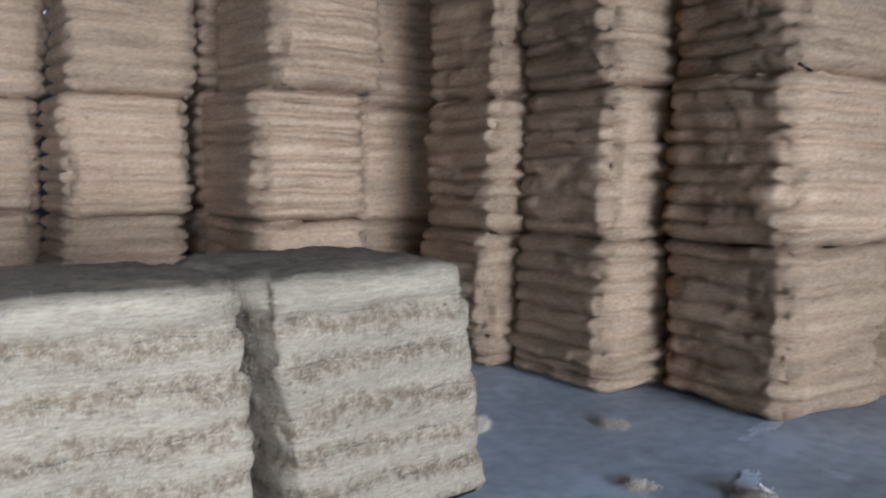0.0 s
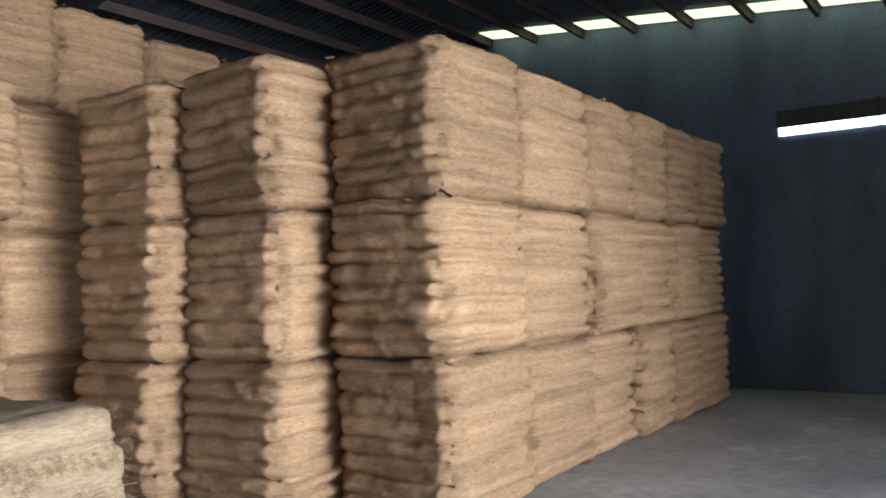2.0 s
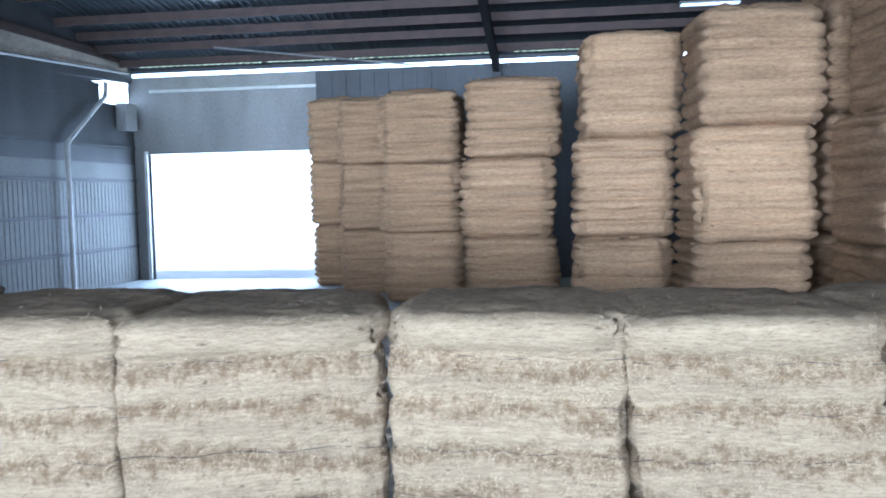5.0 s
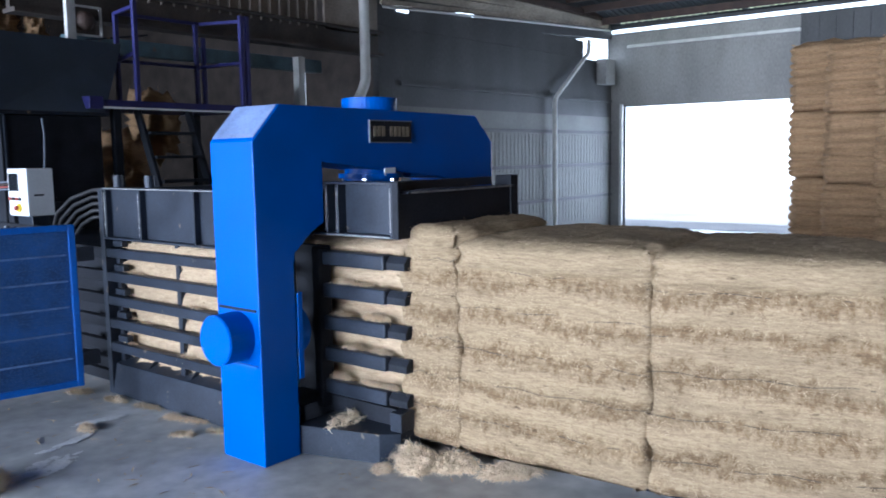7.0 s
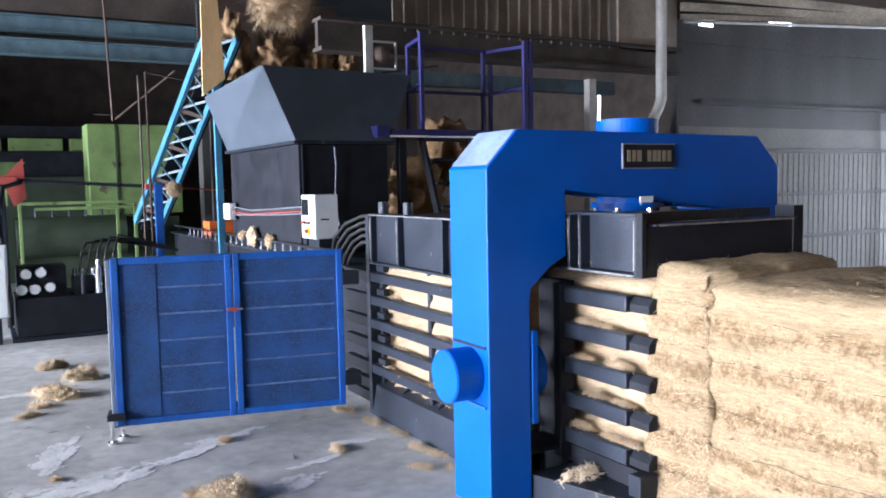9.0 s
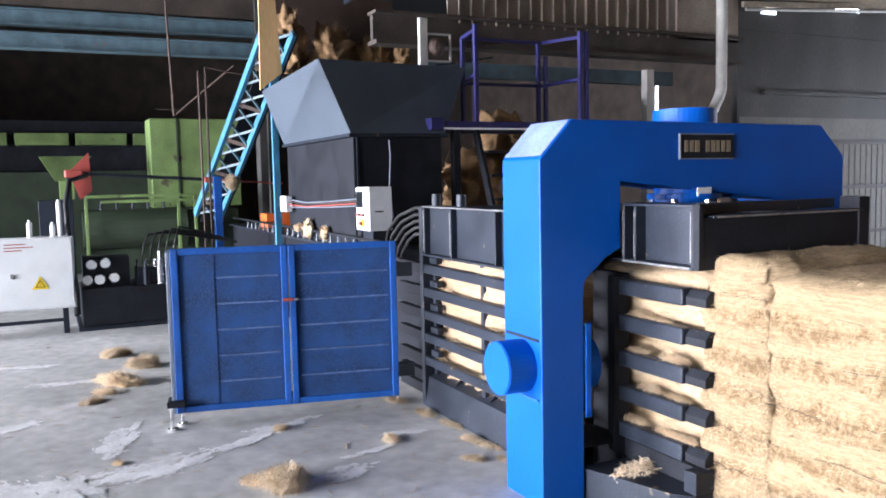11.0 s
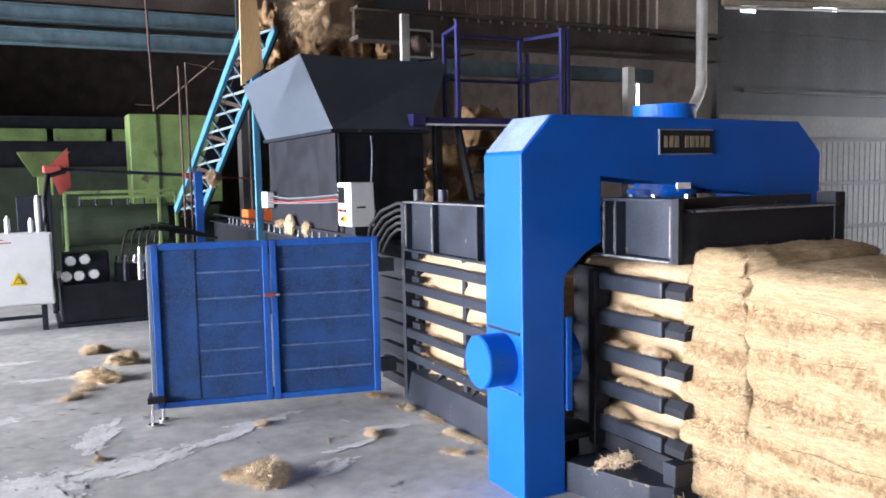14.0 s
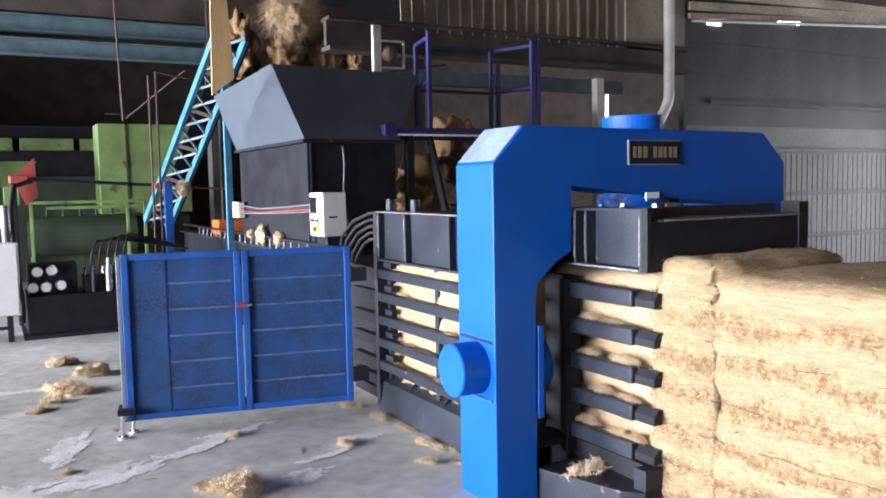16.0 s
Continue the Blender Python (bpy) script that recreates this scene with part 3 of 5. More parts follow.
for y, w in ((7.3, 0.14), (8.95, 0.26), (11.16, 0.3), (13.2, 0.36)):
    glow_pane("window_3", one_box(XW + 0.004, XW + 0.016, y - w, y + w, 3.97 + 0.085 * (y - 7.3), 4.02 + 0.085 * (y - 7.3), 0), "small daylight gap between wall and roof")
# long slit window in the east wall
win = tagged(obj("window_4", one_box(XE - 0.02, XE - 0.008, -6.0, 0.6, 3.75, 3.87, 0), DAYGAP), "bright slit window high in the end wall", "window", kind="structure")
part("window_frame", one_box(XE - 0.03, XE, -6.0, 0.63, 3.87, 4.12, 0), CLAD, win)
for y in (-0.72, -2.1, -3.5, -4.8):
    part("mullion", one_box(XE - 0.035, XE - 0.003, y - 0.012, y + 0.012, 3.74, 4.14, 0), IRON, win)
# weathered boards and a conduit under the roof along the west wall
# board colour raised to stand for daylight from the gaps beside it
EAVE_BOARD = mat("gap_lit_eave_board", (0.46, 0.40, 0.31), 0.8, 0.0, 0.35, 3.0, 0.2, 40.0, stretch=(1, 0.3, 1))
for za, zb, h, mt in ((4.06, 4.49, 0.075, EAVE_BOARD), (4.2, 4.53, 0.12, EAVE_BOARD), (4.4, 4.6, 0.14, EAVE_BOARD), (4.62, 4.66, 0.16, RUST)):
    bm = bmesh.new()
    bar(bm, (XW + 0.045, 6.76, za), (XW + 0.045, 14.2, zb), 0.05, h)
    tagged(obj("trim", bm, mt), "weathered brown board under the eave", "board", "eave boards", "structure")
bm = bmesh.new()
rod(bm, (XW + 0.1, 6.76, 3.98), (XW + 0.1, 14.2, 4.4), 0.022, 10)
tagged(obj("conduit", bm, PVC), "pale conduit along the top of the wall", "pipe")
# sheet laps and rails of the west and north walls
for z in (0.75, 1.45, 2.15, 2.85):
    tagged(obj("trim", one_box(XW, XW + 0.05, 7.2, YN - 0.05, z - 0.03, z + 0.03, 0), CLAD), "dark horizontal wall rail", "rail", "wall rails", "structure")
bm = bmesh.new()
for i in range(57):
    y = 6.85 + i * 0.13
    box(bm, XW + 0.005, XW + 0.013, y, y + 0.022, 0, 2.1)
# lower sheets' grey, paled in part to stand for haze before the wall
LOWER = mat("hazy_grey_wall_sheet", (0.13, 0.125, 0.115), 0.65, 0.1, 0.3, 1.0, 0.1, 40.0, stretch=(1, 1, 0.35))
wall("wall_west_lower", one_box(XW, XW + 0.006, 6.76, YN - 0.06, 0.0, 2.5, 0), LOWER, "pale lower sheets of the profiled wall")
tagged(obj("wall_west_ribs", bm, LOWER), "upright ribs of the profiled wall sheets", "wall", kind="structure")
bm = bmesh.new()
for i in range(60):
    x = DX1 + 0.3 + i * 0.3
    box(bm, x, x + 0.05, YN - 0.025, YN - 0.003, 0, 4.26)
tagged(obj("wall_north_ribs", bm, CLAD), "upright ribs of the profiled wall sheets", "wall", kind="structure")
tagged(obj("door_1", one_box(DX0 - 0.07, DX0, YN - 0.06, YN + 0.14, 0, DZ + 0.06, 0.004), PVC), "pale steel post of the open loading doorway", "door frame", kind="structure")
tagged(obj("trim", one_box(DX1 + 0.5, DX1 + 0.53, YN - 0.05, YN - 0.004, 0, 3.5, 0), PVC), "pale upright strip on the dark wall", "strip", kind="structure")
tagged(obj("trim", one_box(XW + 0.4, DX1, YN - 0.04, YN - 0.003, 4.02, 4.08, 0), PVC), "pale horizontal strip over the doorway", "strip", kind="structure")
tube("downpipe", [(XW + 0.16, 11.75, 0.0), (XW + 0.16, 11.75, 2.74), (XW + 0.16, 11.8, 2.84), (XW + 0.12, 13.2, 3.82), (XW + 0.08, 13.3, 4.1)], 0.046, PVC)
tagged(bpy.data.objects["downpipe"], "white plastic downpipe bent under the eave", "pipe")
tagged(obj("junction_box", one_box(XW + 0.02, XW + 0.25, 13.75, 14.2, 3.2, 3.75, 0.01), CLAD_PALE), "grey metal box on the wall near the eave", "box")

# upper west wall over the machine hall: beam, ribbed panels, pale blue beam behind
beam = thing("lintel_beam", "rusty brown steel beam carrying ribbed wall panels", "beam", pose(0, 0, 0.1), kind="structure")
part("web", one_box(XW - 0.06, XW + 0.02, 1.2, 6.7, 3.18, 3.46, 0), LINTEL, beam)
part("flange", one_box(XW - 0.14, XW + 0.12, 1.2, 6.72, 3.13, 3.176, 0), LINTEL, beam)
part("flange", one_box(XW - 0.14, XW + 0.12, 1.2, 6.72, 3.464, 3.5, 0), LINTEL, beam)
PANEL = mat("brown_ribbed_panel", (0.27, 0.225, 0.18), 0.65, 0.1, 0.3, 2.0, 0.15, 40.0, per_object=0.15)
panels = thing("wall_west_panels", "brown ribbed wall panels above the beam", "wall", kind="structure")
y = 2.15
while y < 5.4:
    part("panel", one_box(XW - 0.02, XW + 0.0, y, y + 0.13, 3.525, 5.6, 0), PANEL, panels)
    part("rib", one_box(XW + 0.004, XW + 0.035, y + 0.135, y + 0.155, 3.525, 5.6, 0), PANEL, panels)
    y += 0.165
wall("wall_west_plate", one_box(XW - 0.02, XW + 0.02, 5.6, 6.7, 3.525, 5.9, 0), PANEL, "rusty wall plate above the beam")
tagged(obj("steel_beam", one_box(XW - 0.55, XW - 0.4, 2.0, 5.9, 2.96, 3.14, 0.004), PALE_BLUE), "faded teal steel beam behind the lintel", "beam")
tagged(obj("steel_post", one_box(XW - 0.3, XW - 0.18, 5.25, 5.37, 0, 3.13, 0.004), PVC), "pale steel post under the beam", "post")
tube("vent_duct", [(XW + 0.22, 6.2, 5.6), (XW + 0.22, 6.2, 2.85), (XW + 0.22, 6.15, 2.72), (XW + 0.26, 5.92, 2.42), (XW + 0.3, 5.75, 2.2), (XW + 0.3, 5.7, 1.6)], 0.075, PVC)
tagged(bpy.data.objects["vent_duct"], "pale bent plastic duct beside the beam", "duct")
glow_pane("window_5", one_box(XW - 1.62, XW - 1.6, 6.62, 6.66, 2.5, 3.1, 0), "thin bright slit of daylight")
for z in (3.55, 3.86):
    b2 = thing("hall_beam", "faded pale blue steel beam across the machine hall", "beam", group="hall beams")
    part("web", one_box(-9.03, -8.97, -9.0, 0.74, z + 0.02, z + 0.2, 0), PALE_BLUE, b2)
    part("flange", one_box(-9.1, -8.9, -9.0, 0.74, z, z + 0.018, 0), PALE_BLUE, b2)
    part("flange", one_box(-9.1, -8.9, -9.0, 0.74, z + 0.202, z + 0.22, 0), PALE_BLUE, b2)
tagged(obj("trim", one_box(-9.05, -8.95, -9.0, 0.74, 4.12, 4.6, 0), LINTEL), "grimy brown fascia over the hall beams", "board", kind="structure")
tagged(obj("hall_column", one_box(-9.15, -8.9, 0.75, 1.0, 0, 5.4, 0.005), CLAD), "dark steel column in the machine hall", "column")

for i, (x0, x1, y, z) in enumerate(((5.82, 6.84, 8.25, 5.62), (5.81, 6.82, 12.2, 4.84), (0.02, 0.89, 10.05, 5.26))):
    t = thing("tube_lamp", "twin fluorescent tube lamp under the roof", "lamp", group="roof tube lamps")
    part("tray", one_box(x0, x1, y - 0.07, y + 0.07, z + 0.02, z + 0.05, 0.004), CLAD_PALE, t)
    for dy in (-0.045, 0.045):
        b3 = bmesh.new()
        rod(b3, (x0 + 0.03, y + dy, z), (x1 - 0.03, y + dy, z), 0.014, 10)
        part("tube", b3, TUBE, t)
    b3 = bmesh.new()
    rod(b3, ((x0 + x1) / 2, y, z + 0.05), ((x0 + x1) / 2, y, roof_z(y) - 0.03), 0.006, 6)
    part("hanger", b3, IRON, t)

# ---------------------------------------------------------------- stacked bales
# stepped pile: each run of stacks starts further back and further west
for i, (xa, xb) in enumerate(((8.68, 9.86), (9.9, 11.22), (11.26, 12.32), (12.36, 13.4), (13.44, 14.4), (14.44, 15.6))):
    for k in range(3):
        stack_bale((xa + xb) / 2 + random.uniform(-0.02, 0.02), 1.15 + 0.55 + random.uniform(-0.03, 0.03), k * 1.185, xb - xa + 0.02, 1.1, 1.19, random.uniform(-1, 1))


def stack(x0, x1, yfront, n, top, depth=1.1, yaw=0.0, dx=(), label="", tilt=0.0):
    h = top / n
    for k in range(n):
        o = dx[k] if k < len(dx) else 0.0
        kw = {"label": label} if label else {}
        stack_bale((x0 + x1) / 2 + o, yfront + depth / 2, k * h, x1 - x0, depth, h * 1.005, yaw + random.uniform(-1.5, 1.5), tilt if k == n - 1 else 0, **kw)


stack(8.18, 9.25, 2.3, 3, 3.5, dx=(-0.03, 0.03, 0.0))
stack(9.3, 10.4, 2.3, 3, 3.5)
stack(7.92, 8.98, 3.45, 3, 3.45, dx=(0.0, 0.03, 0.1))
stack(9.05, 10.1, 3.45, 3, 3.5)
stack(6.5, 7.56, 4.8, 3, 3.58, depth=1.45, yaw=2.5, dx=(-0.08, -0.1, 0.06))
stack(7.64, 8.62, 5.2, 3, 3.45)
stack(5.1, 6.26, 6.3, 3, 3.55, dx=(0.0, 0.0, 0.08), yaw=1.5)
stack(3.95, 5.05, 7.5, 3, 3.55, dx=(-0.04, 0.02, 0.1))
stack(2.38, 3.65, 9.4, 3, 3.35, dx=(0.0, 0.0, 0.12), label="brown coir bale in the shade near the doorway")
stack(0.98, 2.2, 10.6, 3, 3.36, label="brown coir bale in the shade near the doorway")
stack(-0.05, 0.9, 11.8, 3, 3.42, label="brown coir bale in the shade near the doorway")
stack(-0.98, 0.0, 13.2, 3, 3.6, label="brown coir bale in the shade near the doorway")
for x0, x1, dxt, top in ((6.48, 7.68, 0.0, 5.0), (7.82, 9.0, 0.0, 5.06), (9.03, 10.15, 0.0, 5.0), (10.2, 11.35, 0.0, 4.9), (11.4, 12.55, 0.0, 4.85)):
    stack(x0, x1, 6.5, 4, top, dx=(0, 0, 0, dxt), label="brown coir bale at the top of the tall pile")

# ---------------------------------------------------------------- bales leaving the press
ROW = ((0.50, 0.86, 0.60, 0.61, 1.33), (0.88, 1.92, 0.61, 0.67, 1.28), (1.95, 2.97, 0.67, 0.93, 1.26), (3.0, 3.94, 0.96, 0.90, 1.25), (3.98, 4.98, 0.91, 0.95, 1.24), (5.12, 6.18, 0.93, 1.1, 1.26))
def strand_fuzz(ob, L, H, seed, count, half=0.5):
    """Loose strands that stand off a bale's front and top."""
    rnd = random.Random(seed)
    bm = bmesh.new()
    for _ in range(count):
        u = rnd.random()
        if u < 0.86:
            p, nrm = Vector((rnd.uniform(-L / 2, L / 2), -half, rnd.uniform(0.02, H))), Vector((0, -1, 0))
        else:
            p, nrm = Vector((rnd.uniform(-L / 2, L / 2), rnd.uniform(-half, half) * 0.92, H + 0.005)), Vector((0, 0, 1))
        d = (nrm * rnd.uniform(0.1, 0.7) + Vector((rnd.gauss(0, 0.8), rnd.gauss(0, 0.5), rnd.gauss(-0.1, 0.6)))).normalized()
        ln = rnd.uniform(0.01, 0.04)
        w = d.cross(nrm)
        w = (w.normalized() if w.length > 1e-3 else Vector((1, 0, 0))) * rnd.uniform(0.0005, 0.0012)
        p -= nrm * 0.012
        q = p + d * ln * 0.6
        e = p + d * ln + Vector((0, 0, -0.3 * ln))
        a1, a2, b1, b2, t3 = (bm.verts.new(v) for v in (p - w, p + w, q - w, q + w, e))
        bm.faces.new((a1, a2, b2, b1)), bm.faces.new((b1, b2, t3))
    tagged(part("strand_fuzz", bm, FIBRE_PALE, ob), "loose golden coir strands", kind="stuff")


WIRE = mat("dark_baling_wire", (0.06, 0.045, 0.03), 0.6, 0.4, 0.2, 8.0, 0.05, 60.0)
for i, (xa, xb, ya, yb, top) in enumerate(ROW):
    L = math.hypot(xb - xa, yb - ya) + (0.04 if i < 4 else 0.0)
    H = top - 0.1
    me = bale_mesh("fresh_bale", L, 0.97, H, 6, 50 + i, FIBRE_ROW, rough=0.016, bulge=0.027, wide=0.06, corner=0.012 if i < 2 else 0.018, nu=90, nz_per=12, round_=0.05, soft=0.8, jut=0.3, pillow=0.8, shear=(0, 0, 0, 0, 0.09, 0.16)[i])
    ob = new("fresh_bale", me)
    yaw = math.degrees(math.atan2(yb - ya, xb - xa))
    c = Vector(((xa + xb) / 2, (ya + yb) / 2, 0)) + Matrix.Rotation(radians(yaw), 3, "Z") @ Vector((0, 0.5, 0))
    ob.matrix_basis = pose(c.x, c.y, 0.1, 0, 0, yaw)
    tagged(ob, "pale golden pressed coir bale in the row leaving the press", "bale", "bales leaving the press")
    rnd = random.Random(70 + i)
    # baling wires drawn tight round the bale
    for k in range(5):
        z = H * (k + 1) / 5.95 + rnd.uniform(-0.015, 0.015)
        pts = [(L * (0.5 - j / 14), -0.482 + 0.004 * math.sin(j * 2.1 + k), z + 0.008 * math.sin(j * 1.3 + k * 2)) for j in range(15)]
        tube("baling_wire", pts, 0.0016, WIRE, ob, "thin dark baling wire")
    strand_fuzz(ob, L, H, 70 + i, 2600)
runner = thing("bale_runway", "low dark steel runway under the row of bales", "runway")
for y in (0.95, 1.35):
    part("runner", one_box(0.3, 6.1, y, y + 0.08, 0.0, 0.1, 0.004), BLACK, runner)
for x in (0.6, 1.7, 2.8, 3.9, 5.0, 5.8):
    part("cross_bar", one_box(x, x + 0.08, 1.04, 1.34, 0.0, 0.06, 0.004), BLACK, runner)

# ---------------------------------------------------------------- press
press = thing("bale_press", "blue gantry horizontal baling press with dark grey side rails", "baling press")
G = [(0, 0), (0, 1.8), (0.19, 2.0), (2.0, 1.985), (2.2, 1.8), (2.2, 0), (1.94, 0), (1.94, 1.52), (0.5, 1.52 + 0.16), (0.5, 1.33), (0.40, 1.28), (0.27, 1.17), (0.26, 1.1), (0.26, 0)]
gantry = part("gantry", prism(G, "x", -0.37, 0.0, 0.007), BLUE, press, "bright blue painted gantry frame")
part("side_block", prism([(1.3, 1.57), (1.38, 1.67), (1.66, 1.67), (1.66, 1.54), (1.9, 1.52), (1.9, 1.6)], "x", -0.33, -0.02, 0.004), BLUE, gantry)
bm = bmesh.new()
rod(bm, (-0.185, 1.10, 1.985), (-0.185, 1.10, 2.075), 0.178, 40)
part("cylinder_cap", bm, BLUE, gantry, "round blue cylinder cap on the beam")
bm = bmesh.new()
rod(bm, (-0.185, 1.10, 1.55), (-0.185, 1.10, 1.69), 0.17, 40)
rod(bm, (-0.185, 1.10, 1.57), (-0.185, 1.10, 1.6), 0.21, 40)
part("ram_housing", bm, BLUE, gantry)
for a in range(6):
    an = a * math.pi / 3
    bm = bmesh.new()
    rod(bm, (-0.185 + 0.185 * math.cos(an), 1.10 + 0.185 * math.sin(an), 1.545), (-0.185 + 0.185 * math.cos(an), 1.10 + 0.185 * math.sin(an), 1.575), 0.018, 6)
    part("bolt", bm, CHROME, press, "bright steel bolt")
bm = bmesh.new()
rod(bm, (-0.185, 1.10, 1.45), (-0.185, 1.10, 1.6), 0.07, 24)
part("ram_rod", bm, CHROME, press, "bright steel ram rod")
part("label_plate", one_box(0.0, 0.012, 1.02, 1.12, 1.585, 1.635, 0.002), WHITE, press, "small white label plate")
# side squeeze cylinder through the near leg
bm = bmesh.new()
rod(bm, (-0.185, -0.16, 0.725), (-0.185, 0.02, 0.725), 0.14, 40)
bmesh.ops.bevel(bm, geom=[e for e in bm.edges if len(e.link_faces) == 2 and e.calc_face_angle() > 1.0], offset=0.006, segments=2, affect="EDGES")
part("squeeze_cylinder", bm, BLUE, press, "round blue hydraulic cylinder through the leg")
# black strip painted as the shadow line above the cylinder; blue strip below
part("seat_shade_strip", prism([(-0.345, 0.872), (-0.345, 0.886), (-0.025, 0.886), (-0.025, 0.872)], "y", -0.006, 0.003), BLACK, press)
part("seat_shade_strip", prism([(-0.345, 0.562), (-0.345, 0.574), (-0.025, 0.574), (-0.025, 0.562)], "y", -0.012, 0.003), BLUE_DULL, press)
bm = bmesh.new()
box(bm, -0.34, -0.03, 0.262, 0.29, 0.47, 0.93, 0.004)
rod(bm, (-0.185, 0.29, 0.70), (-0.185, 0.40, 0.70), 0.15, 32)
box(bm, 0.0, 0.012, 0.265, 0.30, 0.45, 0.95, 0.003)
part("inner_flange", bm, BLUE, press)
PALE_BRASS = mat("dull_brass_lettering", (0.2, 0.17, 0.12), 0.5, 0.2, 0.2, 8.0, 0.05, 60.0)
# pale film paints the sky's reflection, with some dust, on the chamfer
part("sheen_dust_film", prism([(0.012, 1.8165), (0.182, 1.9955), (0.18, 1.9975), (0.01, 1.8185)], "x", -0.362, -0.008), mat("sky_sheen_dust_blue", (0.14, 0.19, 0.33), 0.7, 0.0, 0.25, 6.0, 0.1, 70.0), gantry, "pale film for sky sheen and dust on the sloping corner")
# name plate with plain bars in place of the maker's name
plate = part("name_plate", one_box(0.001, 0.014, 0.893, 1.277, 1.795, 1.925, 0.003), BLACK, press, "black name plate with pale raised bars")
for k, w in enumerate((0.03, 0.032, 0.036, 0.0, 0.032, 0.036, 0.03, 0.032, 0.034)):
    if w:
        y = 0.92 + k * 0.038
        part("bar", one_box(0.014, 0.018, y, y + w * 0.8, 1.83, 1.893, 0), PALE_BRASS, plate)
part("plate_frame", prism([(0.888, 1.79), (1.282, 1.79), (1.282, 1.796), (0.894, 1.796), (0.894, 1.924), (1.282, 1.924), (1.282, 1.93), (0.888, 1.93)], "x", 0.002, 0.017), GREY, plate)

# chamber, gripped side: rails with bales behind, west of the gantry
YC = 0.32
chamber = part("chamber_frame", one_box(-2.06, -0.38, YC + 0.02, YC + 0.06, 1.16, 1.50, 0.004), STEEL, press, "dark grey steel chamber frame")
part("top_flange", one_box(-2.08, -0.38, YC - 0.03, YC + 0.09, 1.5, 1.515, 0.002), STEEL, chamber)
part("bottom_flange", one_box(-2.08, -0.38, YC - 0.03, YC + 0.09, 1.145, 1.16, 0.002), STEEL, chamber)
for x in (-2.06, -1.62, -1.0):
    part("stiffener", one_box(x, x + 0.022, YC - 0.025, YC + 0.02, 1.16, 1.5, 0.002), STEEL, chamber)
for x in (-2.0, -1.6):
    bm = bmesh.new()
    rod(bm, (x, YC + 0.06, 1.515), (x, YC + 0.06, 1.6), 0.035, 14)
    part("lifting_eye", bm, STEEL, chamber)
for z in (1.045, 0.87, 0.695, 0.525, 0.35):
    part("side_rail", one_box(-2.12, -0.38, YC - 0.02, YC + 0.045, z - 0.034, z + 0.034, 0.008), STEEL, press)
    part("rail_bracket", one_box(-2.02, -1.9, YC + 0.0, YC + 0.05, z + 0.045, z + 0.09, 0.004), STEEL, press)
for x in (-2.08, -1.33, -0.62):
    part("rail_post", one_box(x, x + 0.045, YC + 0.052, YC + 0.09, 0.22, 1.145, 0.003), STEEL, press)
part("base_sill", prism([(YC - 0.03, 0.0), (YC + 0.01, 0.22), (YC + 0.12, 0.26), (YC + 0.2, 0.2), (YC + 0.2, 0.0)], "x", -2.1, -0.38, 0.004), STEEL, press)
for x in (-1.7, -1.2, -0.75):
    part("sill_gusset", prism([(YC + 0.02, 0.22), (YC + 0.12, 0.255), (YC + 0.12, 0.31)], "x", x, x + 0.012), STEEL, press)
for z in (1.045, 0.87, 0.695, 0.525, 0.35, 0.22, 0.12):
    part("end_rail", one_box(-2.6, -2.09, YC - 0.01, YC + 0.05, z - 0.045, z + 0.035, 0.006), BLACK, press)
part("end_post", one_box(-2.14, -2.085, YC - 0.025, YC + 0.08, 0.0, 1.5, 0.004), STEEL, press)
part("back_wall", one_box(-2.1, 0.5, 1.62, 1.68, 0.0, 1.5, 0.004), STEEL, press)
part("chamber_lid", one_box(-2.08, -0.39, YC + 0.06, 1.66, 1.47, 1.5, 0.003), STEEL, press)

# discharge side east of the gantry
YR = 0.56
web = part("top_beam", one_box(-0.0, 0.5, YR + 0.02, YR + 0.05, 1.27, 1.55, 0.003), STEEL, press, "dark grey web of the top beam")
part("top_flange", one_box(-0.02, 0.52, YR - 0.05, YR + 0.1, 1.55, 1.566, 0.002), STEEL, web)
part("bottom_flange", one_box(-0.1, 0.52, YR - 0.05, YR + 0.1, 1.254, 1.27, 0.002), STEEL, web)
for x in (-0.005, 0.085, 0.5):
    part("stiffener", one_box(x, x + 0.018, YR - 0.045, YR + 0.02, 1.27, 1.55, 0.002), STEEL, web)
part("end_plate", one_box(0.522, 0.56, YR - 0.02, 1.68, 1.255, 1.5, 0.004), BLACK, press, "black end plate over the bales")
part("end_angle", one_box(0.49, 0.585, YR + 0.02, 1.62, 1.5, 1.514, 0.002), STEEL, press)
part("end_angle", one_box(0.40, 0.42, YR + 0.05, 1.6, 1.514, 1.565, 0.002), STEEL, press)
part("end_lug", one_box(0.45, 0.57, 1.6, 1.68, 1.255, 1.575, 0.004), BLACK, press)
part("end_lug", one_box(0.522, 0.565, YR - 0.05, YR - 0.022, 1.255, 1.57, 0.003), BLACK, press)
for z in (1.115, 0.92, 0.725, 0.535, 0.335):
    r = part("discharge_rail", one_box(-0.09, 0.42, YR - 0.02, YR + 0.06, z - 0.045, z + 0.04, 0.01), STEEL, press)
    part("rail_tip", prism([(YR + 0.0, z - 0.04), (YR + 0.0, z + 0.0), (YR + 0.03, z + 0.035), (YR + 0.06, z + 0.035), (YR + 0.06, z - 0.04)], "x", 0.421, 0.56, 0.003), BLACK, r)
part("black_post", one_box(-0.36, -0.09, YR + 0.02, YR + 0.07, 0.0, 1.18, 0.006), BLACK, press)
